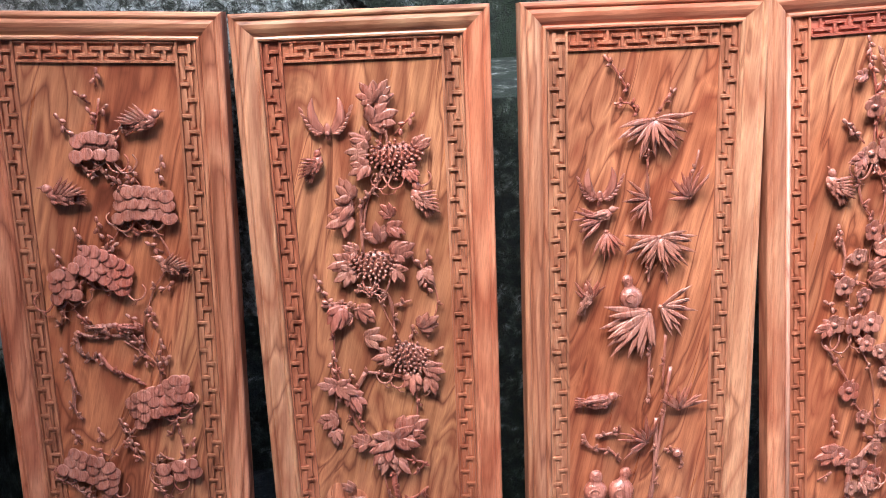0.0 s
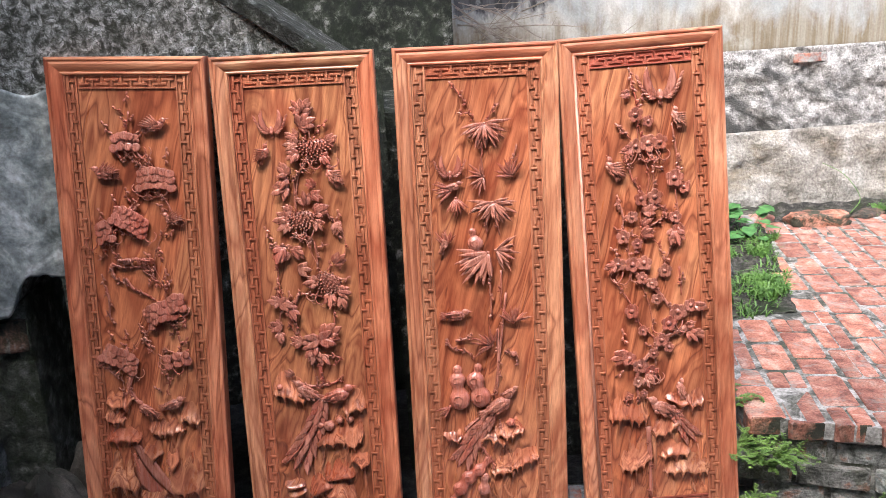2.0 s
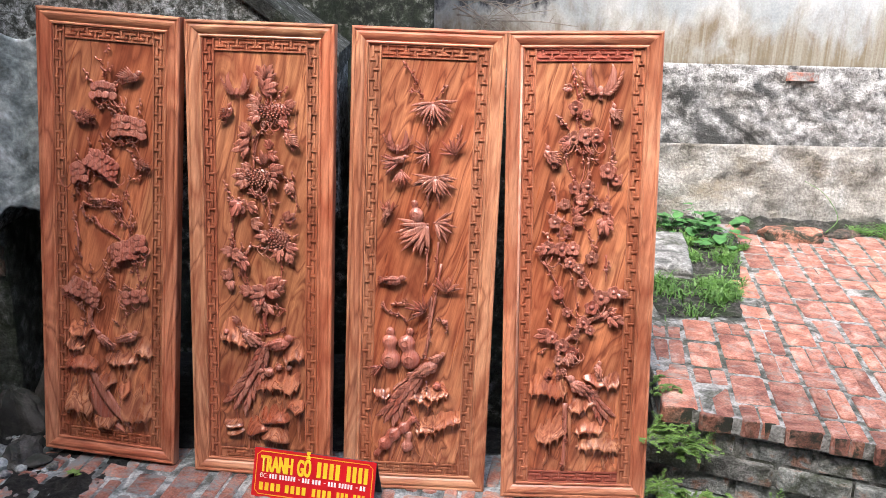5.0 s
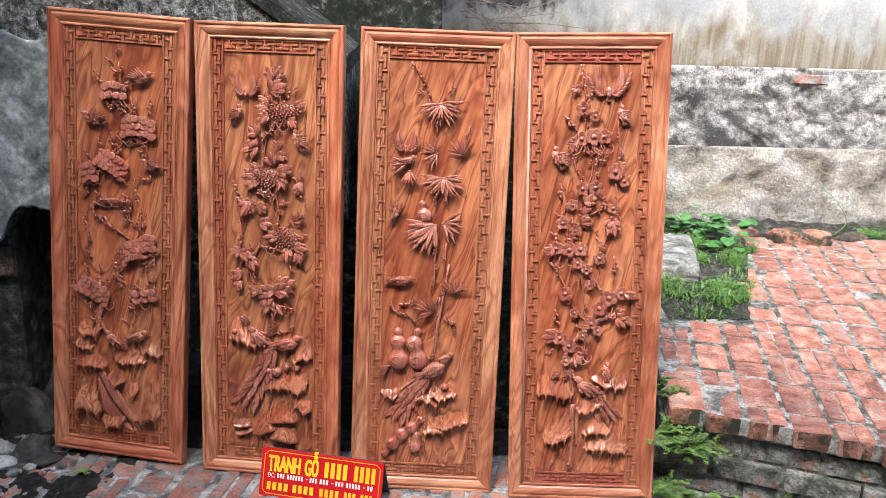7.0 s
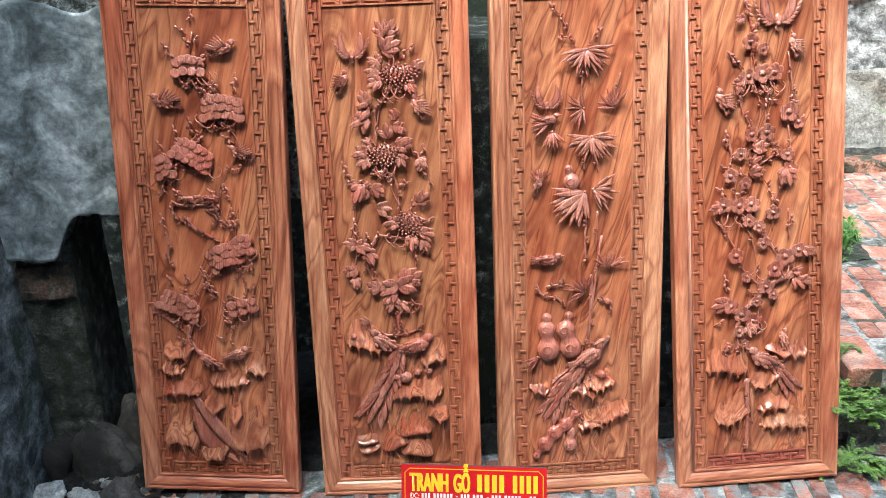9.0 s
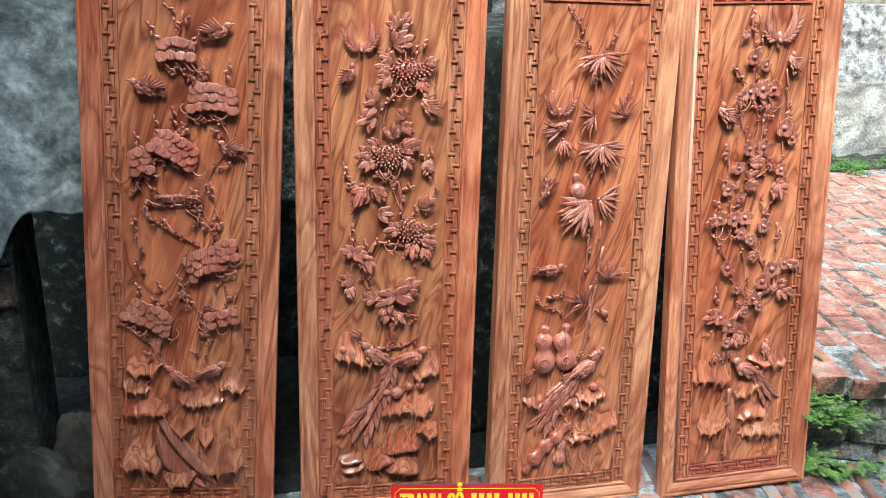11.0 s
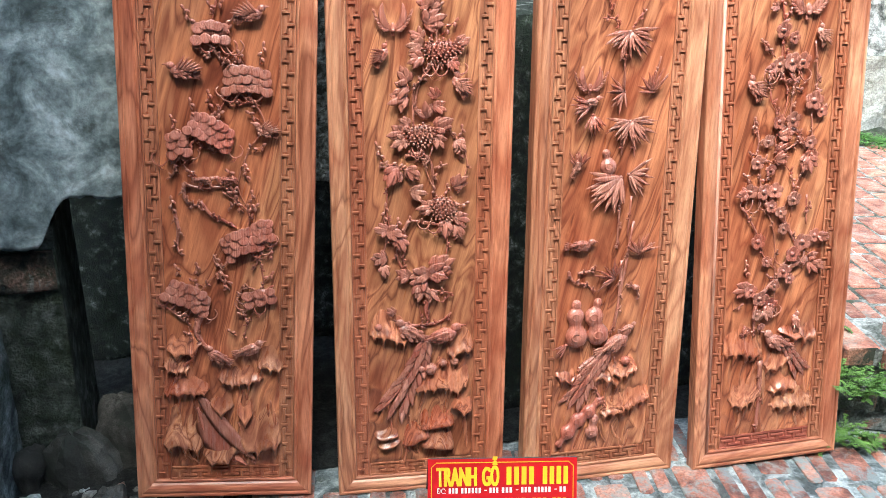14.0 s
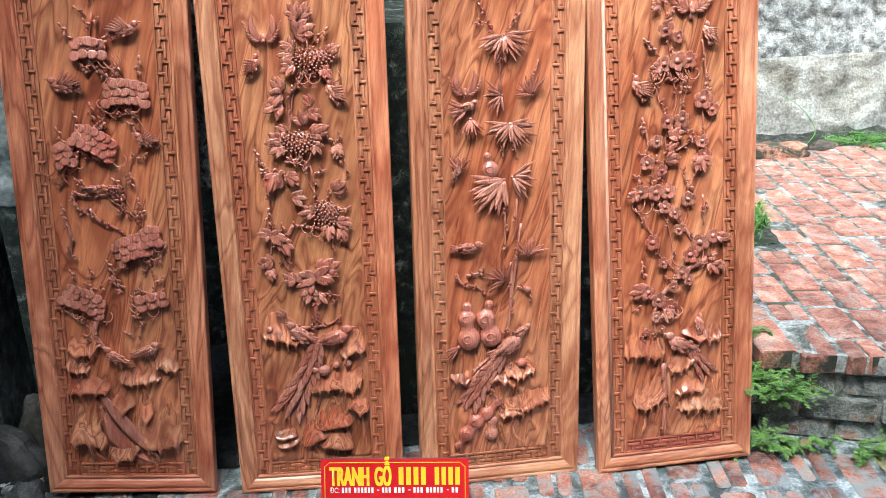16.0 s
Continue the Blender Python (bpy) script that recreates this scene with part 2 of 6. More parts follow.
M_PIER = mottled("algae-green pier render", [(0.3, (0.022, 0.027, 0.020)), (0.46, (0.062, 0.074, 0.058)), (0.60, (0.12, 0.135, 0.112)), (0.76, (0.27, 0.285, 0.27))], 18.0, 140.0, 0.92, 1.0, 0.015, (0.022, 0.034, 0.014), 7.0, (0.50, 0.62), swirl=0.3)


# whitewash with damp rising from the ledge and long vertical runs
a = Mat("stained white plaster")
v = a.coords((1, 1, 1), False)
n1 = a.noise(v, 2.2, 6, 0.6, 0.5)
runs = a.noise(a.coords((11.0, 1, 0.5), False), 2.4, 8, 0.65, 0.3)
c = a.ramp(n1, [(0.36, (0.31, 0.343, 0.348)), (0.5, (0.43, 0.458, 0.463)), (0.62, (0.57, 0.572, 0.540))])
c = a.mix(a.ramp(runs, [(0.5, (0, 0, 0)), (0.72, (0.6, 0.6, 0.6))]), c, (0.36, 0.37, 0.33))
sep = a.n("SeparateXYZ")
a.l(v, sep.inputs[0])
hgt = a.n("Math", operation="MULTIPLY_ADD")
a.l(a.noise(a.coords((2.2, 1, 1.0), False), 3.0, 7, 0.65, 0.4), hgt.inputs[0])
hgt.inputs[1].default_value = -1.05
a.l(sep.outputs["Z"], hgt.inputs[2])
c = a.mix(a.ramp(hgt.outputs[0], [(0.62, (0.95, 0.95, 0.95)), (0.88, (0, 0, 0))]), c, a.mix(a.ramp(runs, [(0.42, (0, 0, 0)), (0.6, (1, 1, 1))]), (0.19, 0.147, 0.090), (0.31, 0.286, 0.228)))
sx = a.n("Math", operation="MULTIPLY_ADD")
a.l(a.noise(a.coords((1.4, 1, 0.7), False), 4.0, 8, 0.65, 0.5), sx.inputs[0])
sx.inputs[1].default_value = 0.75
a.l(sep.outputs["X"], sx.inputs[2])
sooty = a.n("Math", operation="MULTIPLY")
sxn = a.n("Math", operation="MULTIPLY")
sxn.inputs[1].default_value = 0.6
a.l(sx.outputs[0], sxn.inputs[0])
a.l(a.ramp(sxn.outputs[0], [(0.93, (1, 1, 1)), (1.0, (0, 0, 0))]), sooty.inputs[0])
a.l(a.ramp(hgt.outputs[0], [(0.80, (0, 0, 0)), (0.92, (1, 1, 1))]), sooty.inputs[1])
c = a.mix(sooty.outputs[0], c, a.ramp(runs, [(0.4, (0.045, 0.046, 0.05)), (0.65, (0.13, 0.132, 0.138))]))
g = a.noise(v, 90.0, 4)
c = a.mix(0.5, c, a.ramp(g, [(0.3, (0.7, 0.7, 0.7)), (0.7, (1.1, 1.1, 1.1))]), "MULTIPLY")
a.bump(g, 0.3, 0.005)
M_PLASTER = a.done(c, 0.9)


# ---- building helpers ----
def mesh_of(name, bm, material, smooth=False):
    bmesh.ops.recalc_face_normals(bm, faces=bm.faces)
    me = bpy.data.meshes.new(name)
    bm.to_mesh(me)
    bm.free()
    me.materials.append(material)
    if smooth:
        for p in me.polygons:
            p.use_smooth = True
    return me


RELIEF = 0.68  # how far the carving stands out of the board
RAISE = 0.0075  # how far the board lies forward in its frame


def part(name, bm, material, parent=None, label="", smooth=False):
    """Link a bmesh as one mesh object under a thing or a part."""
    if material in (M_CARVE, M_ROCK):
        for v in bm.verts:
            v.co.y = 0.022 - (0.022 - v.co.y) * RELIEF - RAISE
    ob = new(name, mesh_of(name, bm, material, smooth))
    ob.parent = parent
    if label:
        tagged(ob, label)
    return ob


def thing(name, m, label, category, group="", kind=""):
    ob = new(name)
    ob.empty_display_size = 0.05
    ob.matrix_world = m
    return tagged(ob, label, category, group, kind)


def box(bm, lo, hi):
    v = [bm.verts.new((x, y, z)) for x in (lo[0], hi[0]) for y in (lo[1], hi[1]) for z in (lo[2], hi[2])]
    for q in ((0, 1, 3, 2), (4, 6, 7, 5), (0, 4, 5, 1), (2, 3, 7, 6), (0, 2, 6, 4), (1, 5, 7, 3)):
        bm.faces.new([v[i] for i in q])


def loft(bm, loops, cap=True, closed=True):
    """Skin a row of equal loops of points."""
    rings = [[bm.verts.new(p) for p in lp] for lp in loops]
    k = len(rings[0])
    for a, b in zip(rings, rings[1:]):
        for i in range(k if closed else k - 1):
            bm.faces.new((a[i], a[(i + 1) % k], b[(i + 1) % k], b[i]))
    if cap and closed:
        bm.faces.new(rings[0])
        bm.faces.new(rings[-1])
    return rings


def sheet(x0, x1, z0, z1, depth, nx, nz, amp, freq, seed=0.0, bottom=None, top=None):
    """A rough upright slab facing -y: local x, z, front at y = 0, with relief."""
    bm = bmesh.new()
    front, back = [], []
    for i in range(nx + 1):
        x = x0 + (x1 - x0) * i / nx
        b = bottom(x) if bottom else z0
        t = top(x) if top else z1
        fr, bk = [], []
        for j in range(nz + 1):
            z = b + (t - b) * j / nz
            p = Vector((x * freq + seed, seed * 1.7, z * freq))
            d = amp * (noise.noise(p) + 0.5 * noise.noise(p * 2.7) + 0.3 * noise.noise(p * 6.1))
            fr.append(bm.verts.new((x, d, z)))
            bk.append(bm.verts.new((x, depth, z)))
        front.append(fr)
        back.append(bk)
    for i in range(nx):
        for j in range(nz):
            bm.faces.new((front[i][j], front[i + 1][j], front[i + 1][j + 1], front[i][j + 1]))
            bm.faces.new((back[i][j], back[i][j + 1], back[i + 1][j + 1], back[i + 1][j]))
        bm.faces.new((front[i][0], back[i][0], back[i + 1][0], front[i + 1][0]))
        bm.faces.new((front[i][nz], front[i + 1][nz], back[i + 1][nz], back[i][nz]))
    for j in range(nz):
        bm.faces.new((front[0][j], front[0][j + 1], back[0][j + 1], back[0][j]))
        bm.faces.new((front[nx][j], back[nx][j], back[nx][j + 1], front[nx][j + 1]))
    return bm


def structure(name, bm, material, m=None, label="", smooth=False):
    ob = new(name, mesh_of(name, bm, material, smooth))
    if m:
        ob.matrix_world = m
    if smooth and name.startswith(("wall", "pier")):
        # crisp arrises: only the faces that look out of the wall are shaded smooth
        for p in ob.data.polygons:
            p.use_smooth = p.normal.y < -0.4
    return tagged(ob, label, name.split("_")[0], "", "structure")


# ---- ground ----
bm = bmesh.new()
g = [bm.verts.new(p) for p in ((-60, -60, 0.0), (60, -60, 0.0), (60, 60, 0.0), (-60, 60, 0.0))]
bm.faces.new(g)
ground = structure("ground", bm, M_MORTAR, None, "mossy cement-jointed yard ground under the carved panels")

# unseen dark floor sheet, added to weaken ground bounce on the panel feet
bm = bmesh.new()
bm.faces.new([bm.verts.new(p) for p in ((-9, -1.99, 0.005), (9, -1.99, 0.005), (9, 0.60, 0.005), (-9, 0.60, 0.005))])
structure("yard_floor", bm, M_BOUNCE_CUT, None, "unseen dark sheet added to cut light bounced from the yard")

# ---- plain unseen wall added behind the viewer to block low sky light ----
structure("wall_back", sheet(-9, 7, 0, 5.5, 0.3, 40, 12, 0.01, 1.0, 31.0), M_MOSSWALL, pose(0, -2.0, 0, 0, 0, 180), "unseen plain wall added behind the viewer to block low sky light", True)

# lumpy black sheet that paints the shade on the ground behind the panels
bm = bmesh.new()
nx, ny = 60, 24
rows = [[bm.verts.new((-1.0 + 2.3 * i / nx, 1.50 + 0.85 * j / ny, 0.006 + 0.02 * abs(noise.noise(Vector((i * 0.31, j * 0.4, 3)))) * min(1, j / 3))) for j in range(ny + 1)] for i in range(nx + 1)]
for i in range(nx):
    for j in range(ny):
        bm.faces.new((rows[i][j], rows[i + 1][j], rows[i + 1][j + 1], rows[i][j + 1]))
structure("soil", bm, M_SOIL_SHADE, None, "black sheet standing in for the shade behind the panels", True)

bm = bmesh.new()
nx, ny = 90, 60
rows = []
for i in range(nx + 1):
    col = []
    for j in range(ny + 1):
        x, y = -1.12 + 0.75 * i / nx, 1.02 + 0.56 * j / ny
        rise = 0.55 - 1.5 * max(0.0, x + 0.72) - 1.2 * max(0.0, 1.24 - y)
        col.append(bm.verts.new((x, y, 0.002 + 0.020 * (rise + noise.noise(Vector((x * 9, y * 9, 8))) + 0.5 * noise.noise(Vector((x * 34, y * 34, 2))) - 0.25))))
    rows.append(col)
for i in range(nx):
    for j in range(ny):
        bm.faces.new((rows[i][j], rows[i + 1][j], rows[i + 1][j + 1], rows[i][j + 1]))
structure("soil_patch", bm, M_SOIL_SHADE, None, "black wet dirt over the bricks by the pier", True)

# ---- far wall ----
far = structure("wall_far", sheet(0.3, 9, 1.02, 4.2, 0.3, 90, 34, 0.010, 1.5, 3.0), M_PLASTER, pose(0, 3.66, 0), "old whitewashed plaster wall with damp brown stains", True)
lower = structure("wall_plinth", sheet(0.3, 9, -0.1, 0.44, 0.4, 300, 34, 0.034, 6.5, 9.0), M_RUBBLE, pose(0, 3.40, 0.26, -8, 0, 0), "weathered wall plinth with crumbling grey render", True)
upper = structure("wall_base", sheet(0.3, 9, 0.425, 0.85, 0.35, 300, 34, 0.032, 7.5, 19.0), M_RUBBLE2, pose(0, 3.43, 0.26, -8, 0, 0), "rough battered wall base with black moss along its ledge", True)
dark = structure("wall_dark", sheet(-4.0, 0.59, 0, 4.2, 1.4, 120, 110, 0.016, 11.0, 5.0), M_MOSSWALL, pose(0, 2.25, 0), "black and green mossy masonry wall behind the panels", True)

# hidden low wall, added so the gap between the right-hand panels stays dark
stub = structure("wall_stub", sheet(0.33, 1.20, 0, 1.2, 0.5, 30, 30, 0.01, 6.0, 12.0), M_MOSSWALL, pose(0, 1.66, 0), "unseen low mossy wall the panels lean towards, added to darken their gap", True)


def stair_line(x):
    return min(4.0, 1.399 - 0.746 * (x - 0.164))


def broken(x):
    return 0.805 + 0.02 * noise.noise(Vector((x * 9, 0, 1))) + 0.012 * noise.noise(Vector((x * 40, 0, 1))) - 0.115 / (1 + math.exp(min(50, (x + 0.785) * 70)))


left = structure("wall_left", sheet(-0.98, 0.3, 0.7, 4.0, 0.36, 90, 120, 0.009, 9.0, 1.0, broken, stair_line), M_GREYWALL, pose(0, 1.60, 0), "grey lichen-covered stair wall with a broken lower edge", True)


bm = bmesh.new()
loops = []
for i in range(61):
    x = -1.0 + 1.31 * i / 60
    z = stair_line(x)
    w1, w2 = (0.006 * noise.noise(Vector((x * 23, k, 4))) for k in (1, 6))
    loops.append([(x, -0.012 + w1, z - 0.045 + w2), (x, -0.018 + w2, z + 0.004), (x, -0.004 + w1, z + 0.016 + w1), (x, 0.375, z + 0.014 + w2), (x, 0.375, z - 0.03)])
loft(bm, loops)
structure("stair_coping", bm, M_COPING, pose(0, 1.60, 0), "dark lichen-spotted coping along the stair wall")


def patch_top(x):
    return 1.35 + 0.05 * noise.noise(Vector((x * 7, 3, 0))) - 0.25 * max(0, x + 0.52)


coat = structure("wall_coat", sheet(-0.98, -0.36, 0.7, 1.3, 0.02, 50, 60, 0.005, 6.0, 4.0, lambda x: broken(x) - 0.004, patch_top), M_BLUEWALL, pose(0, 1.590, 0), "smooth blue-grey plaster coat on the stair wall", True)
side = structure("wall_side", sheet(-3.0, 0.0, 0, 4.0, 0.3, 80, 90, 0.016, 7.0, 2.0), M_SIDEWALL, pose(-0.935, 1.70, 0, 0, 0, 83), "damp dark grey side wall beside the broken opening", True)
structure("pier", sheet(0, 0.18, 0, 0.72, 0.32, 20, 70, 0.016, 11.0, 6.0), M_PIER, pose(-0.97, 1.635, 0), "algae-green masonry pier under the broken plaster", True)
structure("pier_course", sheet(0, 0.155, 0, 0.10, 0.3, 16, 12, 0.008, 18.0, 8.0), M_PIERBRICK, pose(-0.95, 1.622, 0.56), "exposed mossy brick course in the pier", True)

# ---- terrace ----
YAW = radians(-10.5)


def front_y(x):
    return 1.315 - 0.40 * (x - 1.345)


def grid_to_world(u, v):
    return (u * math.cos(YAW) - v * math.sin(YAW), u * math.sin(YAW) + v * math.cos(YAW))


bm = bmesh.new()
corner = [(1.375, 1.345), (3.2, 0.63), (9.0, 0.60), (9.0, 3.6), (1.70, 3.6), (1.50, 2.06), (1.43, 2.03)]
loft(bm, [[(x, y, -0.02) for x, y in corner], [(x, y, 0.2875) for x, y in corner]])
upper_layer = [(1.372, 1.318), (3.2, 0.59), (9.0, 0.56), (9.0, 3.6), (1.70, 3.6), (1.50, 2.06), (1.40, 2.03)]
loft(bm, [[(x, y, 0.236) for x, y in upper_layer], [(x, y, 0.2895) for x, y in upper_layer]])
terrace = structure("terrace", bm, M_JOINT, None, "raised brick-paved terrace with mossy joints")

# ---- soil bed and debris strip on the terrace ----
bm = bmesh.new()
nx, ny = 70, 60
rows = []
for i in range(nx + 1):
    col = []
    for j in range(ny + 1):
        y = 2.05 + 1.33 * j / ny
        right = 1.80 + 0.32 * (y - 2.03) + 0.02 * noise.noise(Vector((y * 14, 0, 2)))
        if y > 3.16:
            right += (min(4.2, 1.80 + 40 * (y - 3.16)) - 1.8)
        x = 1.49 + (right - 1.49) * i / nx
        col.append(bm.verts.new((x, y, 0.2915 + 0.022 * max(0.0, noise.noise(Vector((x * 11, y * 11, 4))) + 0.35 * noise.noise(Vector((x * 50, y * 50, 1)))) * min(1, (nx - i) / 6) + (0.06 * max(0.0, (y - 3.27) / 0.11) * (0.15 + abs(noise.noise(Vector((x * 17, 5, 0)))) + 0.5 * abs(noise.noise(Vector((x * 60, y * 60, 0)))))))))
    rows.append(col)
for i in range(nx):
    for j in range(ny):
        bm.faces.new((rows[i][j], rows[i + 1][j], rows[i + 1][j + 1], rows[i][j + 1]))
structure("soil_bed", bm, M_SOIL2, None, "strip of dark soil and mossy debris along the wall foot", True)

# ---- carved panels ----
W, H, INX, INZ = 0.4406, 1.394, 0.0844, 0.0832
PROFILE = [(0.0, 0.040), (0.0, 0.004), (0.002, 0.001), (0.006, 0.0), (0.009, 0.001), (0.0105, 0.004), (0.0125, 0.004), (0.014, 0.0015), (0.019, 0.0), (0.026, 0.0015), (0.033, 0.005),
           (0.0375, 0.009), (0.039, 0.010), (0.040, 0.0075), (0.0425, 0.006), (0.0455, 0.0065), (0.047, 0.009), (0.0475, 0.0115), (0.0475, 0.040)]


def mitred(side_name, parent, material):
    bm = bmesh.new()
    a, b = [], []
    for s, d in PROFILE:
        if side_name == "top":
            a.append((-W / 2 + s, d, H - s)), b.append((W / 2 - s, d, H - s))
        elif side_name == "bottom":
            a.append((-W / 2 + s, d, s)), b.append((W / 2 - s, d, s))
        elif side_name == "west":
            a.append((-W / 2 + s, d, s)), b.append((-W / 2 + s, d, H - s))
        else:
            a.append((W / 2 - s, d, s)), b.append((W / 2 - s, d, H - s))
    loft(bm, [a, b])
    return part("rail" if side_name in ("top", "bottom") else "stile", bm, material, parent)


def fret(side_name, parent, material):
    """A strip of key-fret carving: sunk floor, raised hooks."""
    bm = bmesh.new()
    s0, s1, floor, ridge = 0.0475, INX, 0.0150, 0.0100
    wide = s1 - s0
    upright = side_name in ("west", "east")
    length = (H if upright else W) - 2 * s0
    lo_end = wide if not upright else 0.0

    def at(a, b, d):
        if side_name == "top":
            return (-W / 2 + s0 + a, d, H - s0 - b)
        if side_name == "bottom":
            return (-W / 2 + s0 + a, d, s0 + b)
        if side_name == "west":
            return (-W / 2 + s0 + b, d, s0 + a)
        return (W / 2 - s0 - b, d, s0 + a)

    def bar(a0, b0, a1, b1):
        e = 0.0007
        low = [at(x, y, floor + 0.001) for x, y in ((a0, b0), (a1, b0), (a1, b1), (a0, b1))]
        top = [at(x, y, ridge) for x, y in ((a0 + e, b0 + e), (a1 - e, b0 + e), (a1 - e, b1 - e), (a0 + e, b1 - e))]
        loft(bm, [low, top])

    c = [at(x, y, d) for d in (floor, 0.034) for x, y in ((lo_end, 0), (length - lo_end, 0), (length - lo_end, wide), (lo_end, wide))]
    loft(bm, [c[:4], c[4:]])
    # plain bands along both edges, with interlocking T hooks between them
    bar(lo_end, 0.0, length - lo_end, 0.0042)
    bar(lo_end, wide - 0.0052, length - lo_end, wide)
    first, last = 0.004 + (wide if not upright else 0), length - (wide if not upright else 0) - 0.004
    n = round((last - first) / 0.0545)
    step = (last - first) / n
    gap, stem = 0.0046, 0.0030
    mid = (wide - 0.001) / 2
    cap = step / 2 - gap - stem
    for k in range(n):
        x = first + (k + 0.25) * step
        bar(x - stem, 0.0036, x + stem, mid + gap)
        bar(max(first, x - cap), mid + gap / 2, x + cap, wide - 0.0052 - gap)
        x += step / 2
        bar(x - stem, mid - gap, x + stem, wide - 0.0046)
        bar(x - cap, 0.0042 + gap, min(last, x + cap), mid - gap / 2)
    return part("fret_border", bm, material, parent)


TALL = 1.007  # the panels are a little taller than their drawing


def carved_panel(m, label, red=False, pale=False):
    root = thing("carved_panel", m @ Matrix.Diagonal((1, 1, TALL, 1)), label, "carved panel", "four carved panels in a row")
    for s in ("top", "bottom"):
        mitred(s, root, M_RAIL)
        fret(s, root, M_FRETRED if red else M_FRET)
    for s in ("west", "east"):
        mitred(s, root, M_STILE)
        fret(s, root, M_FRET)
    # board with shallow tooled relief, deepest among the rocks at its foot
    bm = bmesh.new()
    nx, nz = 70, 260
    sx, sz = m.translation.x * 9, 0.0
    front = []
    for i in range(nx + 1):
        x = -W / 2 + INX - 0.004 + (W - 2 * INX + 0.008) * i / nx
        col = []
        for j in range(nz + 1):
            z = INZ - 0.004 + (H - 2 * INZ + 0.008) * j / nz
            low = 1 / (1 + math.exp((z - 0.40) * 22))
            p = Vector((x * 26 + sx, sx, z * 7))
            p2 = Vector((x * 60 + sx, z * 16, 2.0))
            ridge = (1 - abs(noise.noise(p + Vector((noise.noise(p2 * 0.35) * 1.2, 0, 0)))) * 2) ** 3
            y = 0.022 - low * (0.0085 * max(0, ridge) + 0.003 * noise.noise(p2)) - 0.0010 * noise.noise(Vector((x * 16 + sx, z * 9, 5)))
            edge = min(1, min(i, nx - i, j, nz - j) / 3)
            col.append(bm.verts.new((x, 0.022 - RAISE + (y - 0.022) * edge, z)))
        front.append(col)
    for i in range(nx):
        for j in range(nz):
            bm.faces.new((front[i][j], front[i + 1][j], front[i + 1][j + 1], front[i][j + 1]))
    part("field_board", bm, M_FIELD, root, "", True)
    bm = bmesh.new()
    box(bm, (-W / 2 + 0.03, 0.034, 0.03), (W / 2 - 0.03, 0.0385, H - 0.03))
    part("backing_board", bm, M_FIELD, root)
    if pale:
        bm = bmesh.new()
        loft(bm, [[(-W / 2 + a0, d, z0) for a0, d in ((0.0385, 0.0105), (0.040, 0.0062), (0.0428, 0.0048), (0.0458, 0.0055), (0.0474, 0.0105))] for z0 in (0.046, H - 0.046)])
        part("bead", bm, M_PALE, root, "pale sapwood bead", True)
    return root


PINE = carved_panel(pose(-0.437, 1.421, 0.020, -5.205, 2.713, -8.08), "varnished wooden panel carved with pine clusters, cranes and rocks")
MUM = carved_panel(pose(0.072, 1.35, 0.004, -5.902, 0.236, -5.788), "varnished wooden panel carved with chrysanthemums, birds and rocks")
BAMBOO = carved_panel(pose(0.556, 1.286, 0.002, -6.919, 0.853, -1.674), "varnished wooden panel carved with bamboo, gourds and birds")
PLUM = carved_panel(pose(1.047, 1.236, 0.012, -8.553, -1.64, -3.646), "varnished wooden panel carved with plum blossom and birds, red fret ends", True, True)

# ---- carving helpers (panel space: x across, z up, field face at y = 0.022, viewer towards -y) ----
FIELD = 0.022


def blob(bm, c, r, turn=0.0, rough=0.0, n=10, k=7, seed=0.0):
    """A rounded mass: ellipsoid turned in the panel's plane, with uneven surface."""
    ca, sa = math.cos(turn), math.sin(turn)
    loops = []
    for j in range(1, k):
        th = math.pi * j / k
        lp = []
        for i in range(n):
            ph = 2 * math.pi * i / n
            p = Vector((math.cos(th), math.sin(th) * math.sin(ph), math.sin(th) * math.cos(ph)))
            f = 1 + rough * noise.noise(p * 1.9 + Vector((c[0] * 60 + seed, seed, c[2] * 60)))
            x, y, z = p.x * r[0] * f, p.y * r[1] * f, p.z * r[2] * f
            lp.append((c[0] + x * ca - z * sa, c[1] + y, c[2] + x * sa + z * ca))
        loops.append(lp)
    rings = loft(bm, loops, False)
    for ring, s in ((rings[0], 1), (rings[-1], -1)):
        tip = bm.verts.new((c[0] + s * r[0] * ca, c[1], c[2] + s * r[0] * sa))
        for i in range(n):
            bm.faces.new((ring[i], ring[(i + 1) % n], tip))


def smooth_line(pts, per=5):
    """Catmull-Rom through a few points."""
    q = [Vector(p) for p in pts]
    q = [2 * q[0] - q[1]] + q + [2 * q[-1] - q[-2]]
    out = []
    for a, b, c, d in zip(q, q[1:], q[2:], q[3:]):
        for i in range(per):
            t = i / per
            out.append(0.5 * ((2 * b) + (c - a) * t + (2 * a - 5 * b + 4 * c - d) * t * t + (3 * b - a - 3 * c + d) * t ** 3))
    return out + [q[-2]]


def tube(bm, line, radii, n=7):
    loops = []
    for i, p in enumerate(line):
        d = (line[min(i + 1, len(line) - 1)] - line[max(i - 1, 0)]).normalized()
        u = d.cross(Vector((0, 1, 0)))
        u = u.normalized() if u.length > 1e-6 else Vector((1, 0, 0))
        v = u.cross(d)
        loops.append([p + (u * math.cos(2 * math.pi * k / n) + v * math.sin(2 * math.pi * k / n)) * radii[i] for k in range(n)])
    loft(bm, loops)


